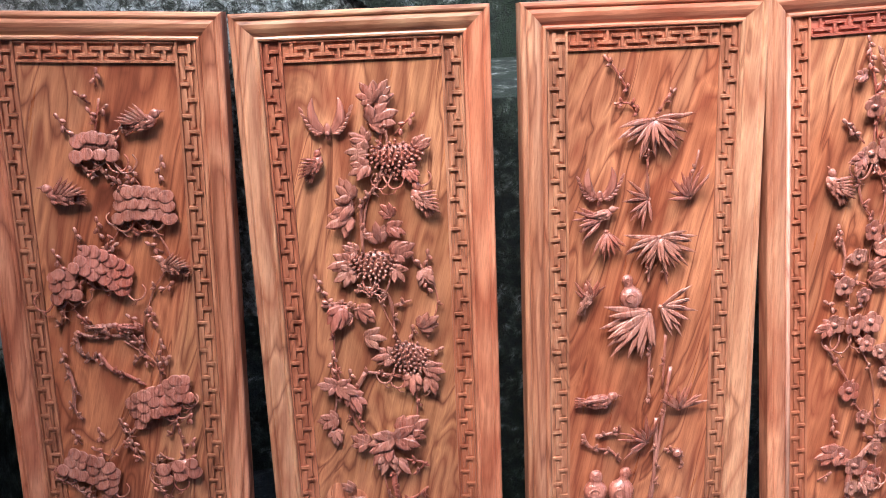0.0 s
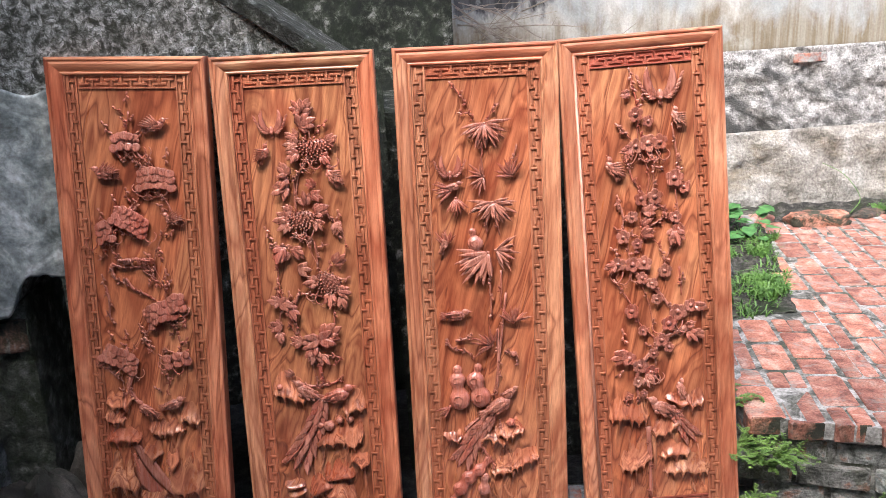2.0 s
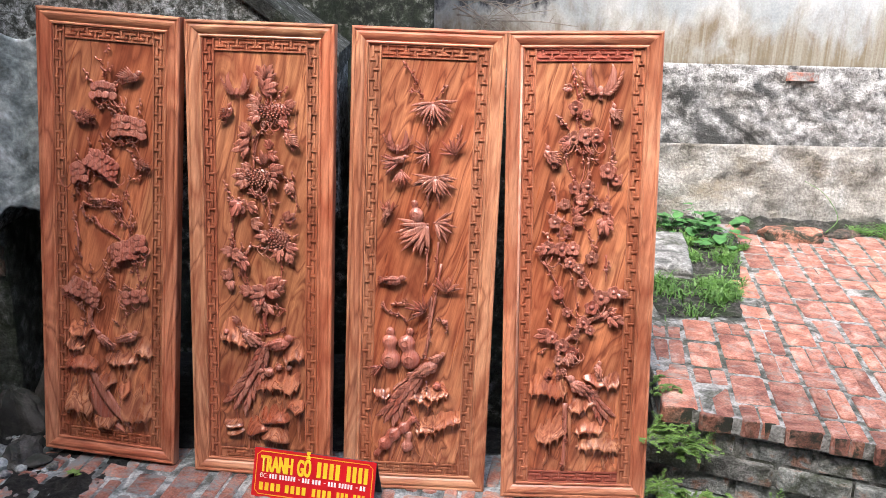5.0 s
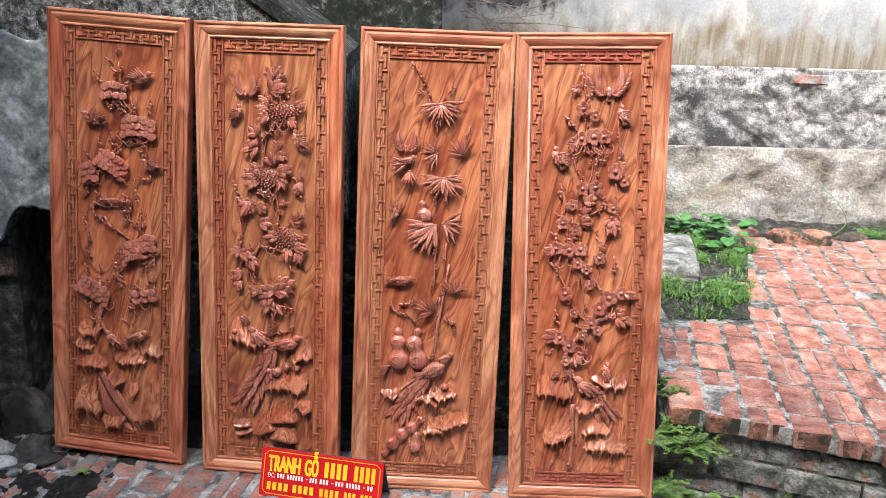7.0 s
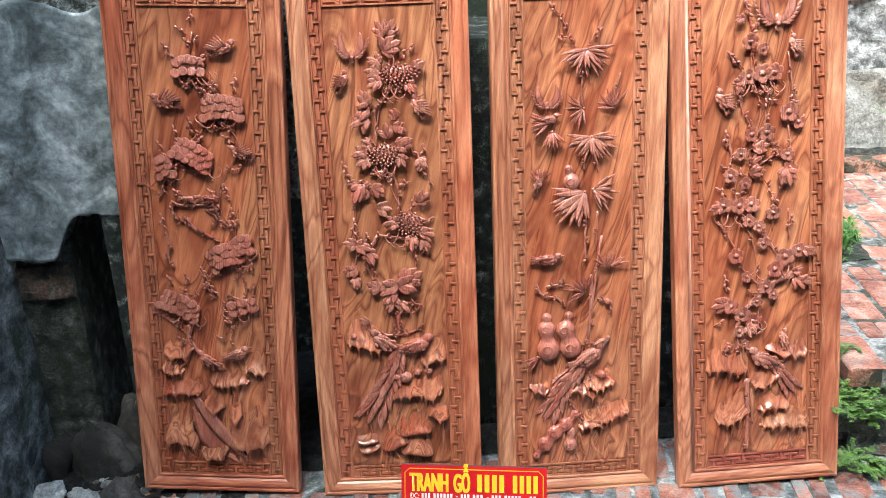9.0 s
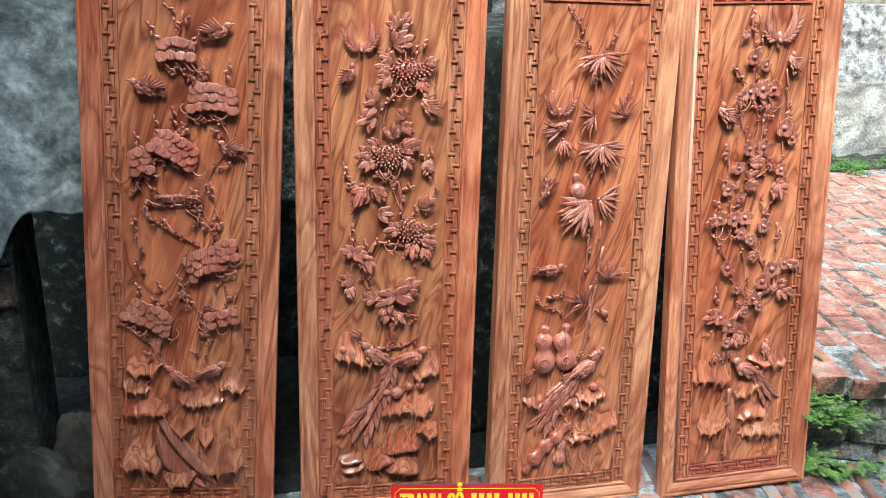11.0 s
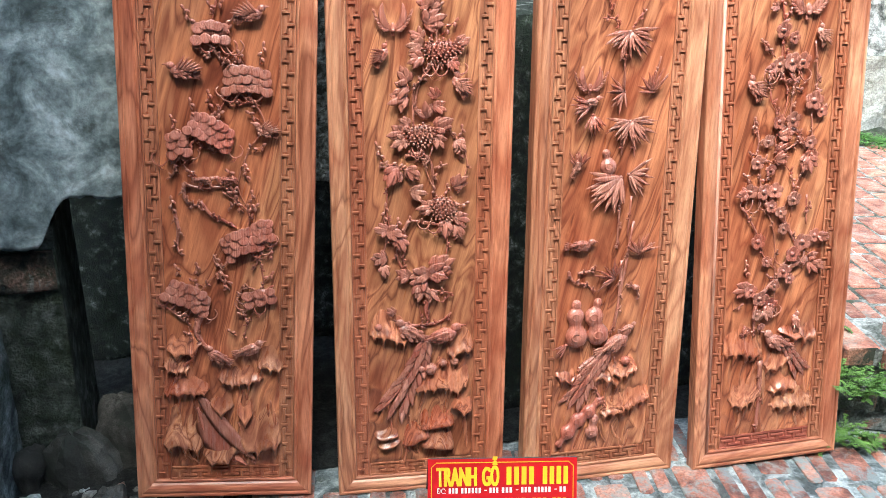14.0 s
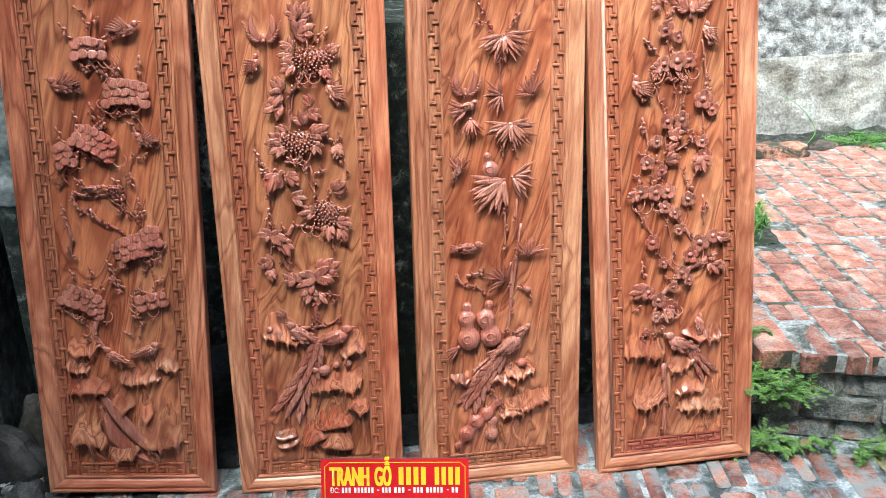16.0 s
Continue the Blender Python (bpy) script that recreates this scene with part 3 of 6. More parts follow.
def leaf(bm, base, angle, length, width, y0, lift=0.006, lobes=0.0, teeth=4, curl=0.0, out=0.0):
    """A carved leaf with a raised midrib and a lobed or plain edge."""
    steps = 10 if lobes else 6
    loops = []
    for i in range(steps + 1):
        t = i / steps
        a = angle + curl * t
        w = width * (math.sin(math.pi * min(0.98, 0.10 + 0.88 * t)) ** 0.8)
        if lobes:
            w *= 1 - lobes * (0.5 + 0.5 * math.cos(2 * math.pi * teeth * t))
        w = max(w, 0.0006)
        c = Vector((base[0] + math.cos(a) * length * t, y0 - lift * math.sin(math.pi * 0.75 * t) - out * t, base[1] + math.sin(a) * length * t))
        s = Vector((-math.sin(a), 0, math.cos(a)))
        th = 0.0035
        loops.append([c + s * w * 0.5 + Vector((0, 0.002, 0)), c + s * w * 0.22 + Vector((0, -0.0015, 0)), c + Vector((0, 0.0002, 0)), c - s * w * 0.22 + Vector((0, -0.0015, 0)), c - s * w * 0.5 + Vector((0, 0.002, 0)), c + Vector((0, th, 0))])
    loft(bm, loops)


def disc(bm, c, r, lean, turn, round_=10, squash=1.0):
    """A thin dished disc facing the viewer; lean tips its upper rim back."""
    loops = []
    for f, d in ((0.80, 0.0040), (0.98, 0.0026), (1.0, 0.0010), (0.90, 0.0), (0.50, 0.0006), (0.14, 0.0002)):
        lp = []
        for k in range(round_):
            q = 2 * math.pi * k / round_
            x, z = r * f * math.cos(q), r * f * squash * math.sin(q)
            lp.append((c[0] + x, c[1] + d + z * lean + x * turn, c[2] + z))
        loops.append(lp)
    loft(bm, loops)


def rootlets(root, x, z, w, h, a, rnd, count):
    """Thin tendrils that curl out below a fan or flower head."""
    for k in range(count):
        bm = bmesh.new()
        u = (k - (count - 1) / 2) * 0.85 / count + rnd.uniform(-0.06, 0.06)
        bx, bz = x + u * w * math.cos(a) + h * 0.35 * math.sin(a), z + u * w * math.sin(a) - h * 0.35 * math.cos(a)
        s = rnd.choice((-1, 1))
        ln = rnd.uniform(0.024, 0.040)
        pts = [(bx, 0.010, bz), (bx + s * ln * 0.15, 0.002, bz - ln * 0.45), (bx + s * ln * 0.50, 0.002, bz - ln * 0.9), (bx + s * ln * 0.95, 0.004, bz - ln * 0.8), (bx + s * ln * 1.15, 0.008, bz - ln * 0.4), (bx + s * ln * 0.95, 0.014, bz - ln * 0.1)]
        line = smooth_line(pts, 4)
        tube(bm, line, [0.0024 - 0.0011 * i / len(line) for i in range(len(line))], 6)
        q = line[len(line) // 2]
        tube(bm, [q, q + Vector((-s * 0.006, 0.001, -0.009)), q + Vector((-s * 0.014, 0.008, -0.012))], [0.0016, 0.0013, 0.0008], 5)
        part("rootlet", bm, M_CARVE, root, "", True)


def pine_cluster(root, x, z, w, h, tilt, rows):
    rnd = random.Random(int(x * 1e4) + int(z * 1e4))
    bm = bmesh.new()
    a = -radians(tilt)
    w, h = w * 1.08, h * 0.95
    blob(bm, (x, 0.012, z), (w * 0.44, 0.015, h * 0.42), a, 0.2)
    rd = 0.0128
    for r in range(rows):
        n = max(2, round(w / (rd * 1.5)) - (r % 2))
        for i in range(n):
            u = (i + 0.5) / n - 0.5
            px = u * w * (0.82 + 0.2 * r / rows) + rnd.uniform(-0.002, 0.002)
            pz = h * (0.36 - 0.74 * r / max(1, rows - 1)) - h * 0.95 * u * u + rnd.uniform(-0.0025, 0.0025)
            cx, cz = x + px * math.cos(a) - pz * math.sin(a), z + px * math.sin(a) + pz * math.cos(a)
            front = -0.005 - 0.0028 * r + 0.020 * u * u * 2 + rnd.uniform(-0.001, 0.001)
            disc(bm, (cx, front, cz), rd * rnd.uniform(0.95, 1.15), rnd.uniform(0.24, 0.46), rnd.uniform(-0.2, 0.2) + u * 0.9, 12, 0.84)
    part("pine_spray", bm, M_CARVE, root, "fan of round overlapping scales", True)
    rootlets(root, x, z, w, h, a, rnd, 4)


def bud_twig(root, x, z, length, angle):
    """A thin twig from its tip inwards, with small oval buds."""
    rnd = random.Random(int(x * 1e4) - int(z * 1e4))
    bm = bmesh.new()
    a = radians(angle)
    dx, dz = math.cos(a), math.sin(a)
    line = smooth_line([(x, 0.008, z), (x + dx * length * 0.5 + dz * 0.002, 0.010, z + dz * length * 0.5), (x + dx * length, 0.018, z + dz * length)], 3)
    tube(bm, line, [0.0013 + 0.0009 * i / len(line) for i in range(len(line))], 6)
    n = max(2, round(length / 0.011))
    for i in range(n):
        t = i / n
        s = 1 if i % 2 else -1
        side = 0.0045 * s if i else 0.0
        turn = a + math.pi + s * 0.7 * (i > 0)
        blob(bm, (x + dx * length * t - dz * side, 0.006, z + dz * length * t + dx * side), (0.0062, 0.0042, 0.0038), turn, 0.2, 8, 6)
    part("bud_twig", bm, M_CARVE, root, "", True)


def limb(root, r, pts):
    """A gnarled carved branch with knots."""
    bm = bmesh.new()
    line = smooth_line([(x, 0.012 - 0.004 * math.sin(i * 2.1), z) for i, (x, z) in enumerate(pts)], 6)
    n = len(line)
    radii = [r * (1.15 - 0.55 * i / n) * (1 + 0.28 * noise.noise(p * 140)) for i, p in enumerate(line)]
    tube(bm, line, radii, 8)
    for i in range(3, n - 1, 4):
        p = line[i]
        s = 1 if (i // 4) % 2 else -1
        blob(bm, (p.x + s * r * 0.9, p.y - 0.002, p.z + r * 0.4), (r * 0.8, r * 0.7, r * 0.6), s * 0.6, 0.2, 7, 5)
        leaf(bm, (p.x, p.z), (1.1 if s > 0 else 2.0) + 0.9 * noise.noise(p * 90), 0.013 + 0.006 * noise.noise(p * 50), 0.008, 0.006, 0.006, 0.25, 2)
        leaf(bm, (p.x, p.z), (-0.5 if s > 0 else 3.6) + 0.9 * noise.noise(p * 70), 0.011, 0.006, 0.008, 0.005)
        if r < 0.0045:
            e = Vector((p.x + s * r * 3.2, p.y, p.z - r * 2.2))
            tube(bm, [p, (p + e) / 2 + Vector((0, -0.001, 0.001)), e], [r * 0.5, r * 0.4, r * 0.25], 5)
    part("branch", bm, M_CARVE, root, "", True)


def blade(root, w, pts):
    """A long swept plume with a ribbed face and saw-cut edges, one piece."""
    bm = bmesh.new()
    line = smooth_line([(x, 0.010, z) for x, z in pts], 22)
    n = len(line)
    loops = []
    y = Vector((0, 1, 0))
    for i, p in enumerate(line):
        d = (line[min(i + 1, n - 1)] - line[max(i - 1, 0)]).normalized()
        s = Vector((-d.z, 0, d.x))
        t = i / (n - 1)
        f = w * 1.15 * (0.45 + 0.75 * t) * (1 - 0.9 * max(0, t - 0.85) / 0.15)
        a, b = (i % 6) / 6, ((i + 3) % 6) / 6
        fa, fb = f * (0.70 + 0.45 * a), f * (0.70 + 0.45 * b)
        rib = 0.0022
        loops.append([p + s * fa + y * 0.010, p + s * fa * 0.9 + y * (0.003 - rib * a), p + s * fa * 0.45 - y * (0.001 + rib * b), p + s * f * 0.08 - y * 0.003, p - y * 0.0048, p - s * f * 0.08 - y * 0.003, p - s * fb * 0.45 - y * (0.001 + rib * a), p - s * fb * 0.9 + y * (0.003 - rib * b), p - s * fb + y * 0.010])
    loft(bm, loops)
    part("feather", bm, M_CARVE, root, "", True)


def bird_carving(root, x, z, size, angle, flying, grow=1.18):
    """A small carved bird: body, head, tail fan and, where it flies, an open wing; one plain mesh."""
    bm = bmesh.new()
    size *= grow
    a = radians(angle)
    ca, sa = math.cos(a), math.sin(a)
    up = 1 if ca >= 0 else -1

    def at(u, v):
        v *= up
        return (x + u * ca - v * sa, z + u * sa + v * ca)

    y = 0.004
    blob(bm, (x, y, z), (size * 0.33, size * 0.22, size * 0.19), a, 0.12, 12, 9)
    hx, hz = at(size * 0.34, size * 0.12)
    blob(bm, (hx, y - 0.003, hz), (size * 0.14, size * 0.12, size * 0.12), a, 0.05, 10, 7)
    b0, b1 = at(size * 0.44, size * 0.13), at(size * 0.60, size * 0.10)
    tube(bm, [Vector((b0[0], y - 0.003, b0[1])), Vector((b1[0], y - 0.002, b1[1]))], [size * 0.05, size * 0.008], 6)
    for k in range(5):
        tb = at(-size * 0.22, 0)
        leaf(bm, tb, a + math.pi + (k - 2) * 0.17, size * 0.42, size * 0.10, y + 0.002, 0.003)
    for r in range(4):
        for k in range(3):
            sb = at(size * (0.20 - 0.13 * r), size * 0.11 * (k - 1 + 0.5 * (r % 2) - 0.25))
            leaf(bm, sb, a + math.pi + 0.25 * (k - 1), size * 0.17, size * 0.12, y - size * (0.19 - 0.05 * abs(k - 1) - 0.03 * max(0, r - 2)), 0.002)
    rows = ((0.0, 1.0), (0.06, 0.7)) if flying else ((0.0, 0.55), (0.05, 0.4))
    for off, ln in rows:
        for k in range(6):
            wb = at(size * (0.14 - 0.07 * k), size * 0.06)
            ang = a + up * (math.pi * 0.62 + 0.14 * k if flying else math.pi * 0.93 + 0.05 * k)
            leaf(bm, wb, ang, size * 0.5 * ln, size * 0.10, y - size * 0.16 - off * 0.06, 0.003)
    part("bird_carving", bm, M_CARVE, root, "", True)


def swallow_carving(root, x, z, span):
    """A diving bird seen from above: two raised feathered wings and a short body."""
    bm = bmesh.new()
    blob(bm, (x, 0.006, z + span * 0.10), (span * 0.07, span * 0.05, span * 0.12), 0.0, 0.1, 10, 8)
    blob(bm, (x, 0.0, z + span * 0.02), (span * 0.05, span * 0.05, span * 0.05), 0.0, 0.05, 8, 6)
    for s in (-1, 1):
        root_at = (x + s * span * 0.05, z + span * 0.04)
        leaf(bm, root_at, math.pi / 2 - s * 1.05, span * 0.72, span * 0.24, 0.009, 0.010, 0.10, 7, s * 0.75)
        for k in range(7):
            t = k / 6
            bx, bz = x + s * span * (0.10 + 0.36 * t), z + span * (0.03 + 0.30 * t * t + 0.10 * t)
            leaf(bm, (bx, bz), math.pi / 2 - s * (1.75 - 1.25 * t), span * 0.17, span * 0.075, 0.006 - 0.004 * t, 0.004)
    for k in range(3):
        leaf(bm, (x, z), -math.pi / 2 + (k - 1) * 0.3, span * 0.14, span * 0.06, 0.010, 0.002)
    part("bird_carving", bm, M_CARVE, root, "", True)


def rock_carving(root, x, z, w, h, drips):
    """A smooth swelling ledge: a rounded shell whose lip hangs in arches and thin drips."""
    rnd = random.Random(int(x * 1e4) + int(z * 2e4))
    bm = bmesh.new()
    w, h = w * 1.30, h * 1.65
    nd = max(1, drips)
    nx, nz = max(24, nd * 12), 16
    ph, tilt = rnd.uniform(0, 6), rnd.uniform(-0.22, 0.22)
    deep = 0.028 + 0.20 * h
    lens = [rnd.choice((0.020, 0.036, 0.052, 0.070)) if drips else 0.0 for _ in range(nd)]
    arch = [rnd.uniform(0.006, 0.013) if drips else 0.0 for _ in range(nd)]
    loops = []
    for i in range(nx + 1):
        u = i / nx
        end = max(0.02, 1 - abs(2 * u - 1) ** 3.2)
        uu = min(0.999, max(0.0, u + 0.05 * math.sin(u * 9 + ph) * math.sin(math.pi * u)))
        k = int(uu * nd)
        f = abs(uu * nd - k - 0.5) * 2
        sway = tilt * (u - 0.5) * w + 0.10 * h * math.sin(u * 6 + ph)
        top = z + sway + h * (0.22 + 0.72 * end ** 0.7)
        lip = z + sway - h * (0.10 + 0.20 * end) + arch[k] * min(1, f * 1.9) ** 0.7 * (1 - 0.35 * max(0, f - 0.5) * 2)
        fall = lens[k] * max(0.0, 1 - f * 1.9) ** 1.4 * end
        col = []
        for j in range(nz + 1):
            t = j / nz
            if t < 0.62:
                q = t / 0.62
                body = (q ** 1.7 if q < 0.8 else 0.684 + 0.30 * math.sin((q - 0.8) / 0.2 * math.pi / 2)) + 0.10 * math.sin(q * 8 + u * 4 + ph) * q * (1 - q) * 2
                zz = top + (lip - top) * q
            else:
                q = (t - 0.62) / 0.38
                body = 0.9 * (1 - q) ** 1.4 * (0.35 + 0.65 * max(0.0, 1 - f * 1.9)) if q > 0.01 else 0.9
                zz = lip - fall * q + 0.004 * math.sin(math.pi * min(1, q * 2)) * (f > 0.6)
            p = Vector((x * 40 + u * 3, ph, t * 2 + z * 40))
            body *= end ** 0.5 * (1 + 0.22 * noise.noise(p))
            col.append((x + (u - 0.5) * w, FIELD + 0.001 - deep * max(0.0, body), zz))
        loops.append(col)
    loft(bm, loops, False, False)
    back = bmesh.ops.extrude_edge_only(bm, edges=[e for e in bm.edges if e.is_boundary])
    for v in back["geom"]:
        if isinstance(v, bmesh.types.BMVert):
            v.co.y = FIELD + 0.004
    part("rock_carving", bm, M_ROCK, root, "", True)


def bulb_chain(root, bulbs, collar=True):
    """Bulbs grown into one another, as on a waisted gourd or a ringed root."""
    bm = bmesh.new()
    line, radii = [], []
    for (x0, z0, r0), (x1, z1, r1) in zip(bulbs, bulbs[1:]):
        d = math.hypot(x1 - x0, z1 - z0)
        n = 14
        for k in range(n):
            s = d * k / n
            r = max(math.sqrt(max(0.0, r0 * r0 - s * s)), math.sqrt(max(0.0, r1 * r1 - (d - s) ** 2)), 0.72 * min(r0, r1))
            line.append(Vector((x0 + (x1 - x0) * k / n, 0.012, z0 + (z1 - z0) * k / n)))
            radii.append(r)
    x1, z1, r1 = bulbs[-1]
    d = Vector((x1 - bulbs[-2][0], 0, z1 - bulbs[-2][1])).normalized()
    d0 = Vector((bulbs[1][0] - bulbs[0][0], 0, bulbs[1][1] - bulbs[0][1])).normalized()
    for k in range(9):
        q = math.pi / 2 * k / 8
        line.append(Vector((x1, 0.012, z1)) + d * r1 * math.sin(q))
        radii.append(max(0.0008, r1 * math.cos(q)))
    x0, z0, r0 = bulbs[0]
    for k in range(1, 9):
        q = math.pi / 2 * k / 8
        line.insert(0, Vector((x0, 0.012, z0)) - d0 * r0 * math.sin(q))
        radii.insert(0, max(0.0008, r0 * math.cos(q)))
    for _ in range(2):
        radii = [radii[0]] + [(a + 2 * b + c) / 4 for a, b, c in zip(radii, radii[1:], radii[2:])] + [radii[-1]]
    tube(bm, line, radii, 18)
    if collar:
        for x, z, r in bulbs:
            ring = [Vector((x - r * 0.22 + r * 0.40 * math.cos(k * math.pi / 6), 0.012 - r * 0.90, z + r * 0.12 + r * 0.34 * math.sin(k * math.pi / 6))) for k in range(13)]
            tube(bm, ring, [r * 0.09] * 13, 6)
    part("gourd_carving", bm, M_CARVE, root, "", True)


def tail(root, pts, w, size):
    """A hanging train of overlapping feathers laid along a line."""
    line = smooth_line([(x, 0.0, z) for x, z in pts], 4)
    n = len(line)
    for i in range(n - 1, -1, -1):
        p = line[i]
        d = line[min(i + 1, n - 1)] - line[max(i - 1, 0)]
        a = math.atan2(d.z, d.x)
        t = i / (n - 1)
        f = w * (0.55 + 0.8 * t)
        for s in (-1, 1, 0):
            bm = bmesh.new()
            leaf(bm, (p.x - math.sin(a) * f * 0.40 * s, p.z + math.cos(a) * f * 0.40 * s), a + 0.20 * s + 0.08 * math.sin(i * 2.3), size * (1.0 + 0.5 * t), size * 0.46, 0.013 - 0.010 * (1 - t) - (0.003 if s == 0 else 0), 0.005, 0.0, 4, 0.2 * s)
            part("feather", bm, M_CARVE, root, "", True)


def knob_carving(root, x, z, r):
    """A round gourd or pebble with a hollowed eye and a collar."""
    bm = bmesh.new()
    blob(bm, (x, 0.010, z), (r, r * 1.15 + 0.004, r * 0.92), 0.2, 0.14, 16, 11)
    ring = [(x - r * 0.2 + r * 0.42 * math.cos(k * math.pi / 6), z + r * 0.15 + r * 0.36 * math.sin(k * math.pi / 6)) for k in range(13)]
    tube(bm, [Vector((px, 0.010 - r * 1.02 - 0.003, pz)) for px, pz in ring], [r * 0.10] * 13, 6)
    part("knob_carving", bm, M_CARVE, root, "", True)


def stud_bloom(root, x, z, w, h, tilt):
    """A chrysanthemum head cut as a crowd of round-ended pegs."""
    rnd = random.Random(int(x * 1e4) + 5)
    bm = bmesh.new()
    a = -radians(tilt)
    blob(bm, (x, 0.012, z), (w * 0.46, 0.014, h * 0.44), a, 0.15, 14, 9)
    w, h = w * 1.08, h * 1.1
    n = 58
    for i in range(n):
        r, ph = math.sqrt((i + 0.5) / n), i * 2.39996
        u, v = r * math.cos(ph) * w * 0.5, r * math.sin(ph) * h * 0.5
        px, pz = x + u * math.cos(a) - v * math.sin(a), z + u * math.sin(a) + v * math.cos(a)
        top = -0.010 * math.sqrt(max(0.05, 1 - r * r)) - 0.001 + rnd.uniform(-0.001, 0.001)
        q = 0.0030 * rnd.uniform(0.85, 1.15)
        sx, sz = u * 0.10, v * 0.10
        line = [Vector((px - sx, top + 0.014, pz - sz)), Vector((px, top + 0.003, pz)), Vector((px + sx * 0.4, top + 0.0008, pz + sz * 0.4)), Vector((px + sx * 0.5, top - 0.0004, pz + sz * 0.5))]
        tube(bm, line, [q * 0.7, q, q * 0.9, q * 0.4], 7)
    part("flower_head", bm, M_CARVE, root, "head of crowded round pegs", True)
    rootlets(root, x, z - h * 0.15, w, h, a, rnd, 3)


def lobed_leaf(root, x, z, length, angle):
    bm = bmesh.new()
    length *= 0.86
    a = radians(angle)
    rnd = random.Random(int(x * 1e4) + int(z * 1e4))
    y0 = 0.004 + rnd.uniform(-0.006, 0.002)
    for k, (da, fl) in enumerate(((0.0, 1.0), (0.55, 0.84), (-0.55, 0.84), (1.15, 0.58), (-1.15, 0.58))):
        leaf(bm, (x, z), a + 0.8 * da + rnd.uniform(-0.1, 0.1), length * fl, length * 0.46, y0 + 0.0006 * k, rnd.uniform(0.002, 0.006), 0.22, 2, rnd.uniform(-0.2, 0.2), rnd.uniform(0.0, 0.010))
    bx, bz = x - math.cos(a) * length * 0.1, z - math.sin(a) * length * 0.1
    tube(bm, [Vector((bx, 0.014, bz)), Vector((x + math.cos(a) * length * 0.2, 0.006, z + math.sin(a) * length * 0.2))], [0.002, 0.0014], 6)
    part("leaf", bm, M_CARVE, root, "", True)


def bamboo_spray(root, x, z, length, n, a0, a1):
    """A fan of narrow pointed leaves from one node."""
    rnd = random.Random(int(x * 1e4) + n)
    bm = bmesh.new()
    blob(bm, (x, 0.008, z), (0.005, 0.008, 0.004), 0, 0.1, 8, 6)
    for layer in range(2):
        for k in range(n):
            t = (k + 0.5 * layer) / max(1, n - 1)
            a = radians(a0 + (a1 - a0) * t + rnd.uniform(-7, 7))
            ln = length * rnd.uniform(0.85, 1.2) * (0.8 if layer else 1)
            leaf(bm, (x + math.cos(a) * 0.003, z + math.sin(a) * 0.003), a, ln, length * 0.155, 0.006 - 0.006 * layer, 0.003, 0, 4, rnd.uniform(-0.15, 0.15), rnd.uniform(0.010, 0.018))
    part("leaf_spray", bm, M_CARVE, root, "fan of narrow pointed bamboo leaves", True)


def blossom(root, x, z, r):
    """A five-petalled plum flower with a stamen knob."""
    rnd = random.Random(int(x * 1e4) + int(z * 1e4))
    bm = bmesh.new()
    a = rnd.uniform(0, 6.28)
    r *= 1.12
    y = rnd.uniform(-0.008, 0.001)
    tx, tz = rnd.uniform(-0.25, 0.25), rnd.uniform(-0.1, 0.35)
    for k in range(5):
        q = a + k * 2 * math.pi / 5
        px, pz = math.cos(q) * r * 0.60, math.sin(q) * r * 0.60
        disc(bm, (x + px, y + px * tx - pz * tz - 0.001, z + pz), r * 0.50, -tz - math.sin(q) * 0.28, tx - math.cos(q) * 0.28, 9)
    blob(bm, (x, y - 0.003, z), (r * 0.20, 0.004, r * 0.20), 0, 0.1, 8, 6)
    tube(bm, [Vector((x, FIELD, z)), Vector((x, y, z))], [r * 0.3, r * 0.4], 7)
    part("blossom", bm, M_CARVE, root, "five-petalled plum blossom", True)


def folds(root, seed, count, z0, z1):
    """Low flowing ridges of ground and roots at the panel's foot."""
    rnd = random.Random(seed)
    for i in range(count):
        bm = bmesh.new()
        x, z = rnd.uniform(-0.115, 0.115), rnd.uniform(z0, z1)
        dx, ln = rnd.uniform(-0.05, 0.05), rnd.uniform(0.04, 0.18)
        x1, x2 = max(-0.125, min(0.125, x + dx * 0.3)), max(-0.125, min(0.125, x + dx))
        line = smooth_line([(x, 0.020, z), (x1, 0.016, z - ln * 0.5), (x2, 0.021, max(0.092, z - ln))], 6)
        r = rnd.uniform(0.003, 0.006)
        tube(bm, line, [r * math.sin(math.pi * (0.12 + 0.8 * k / len(line))) * (1 + 0.3 * noise.noise(p * 70)) for k, p in enumerate(line)], 9)
        part("fold_carving", bm, M_ROCK, root, "", True)


for panel, seed in ((PINE, 3), (MUM, 14), (BAMBOO, 25), (PLUM, 36)):
    folds(panel, seed, 11, 0.15, 0.40)
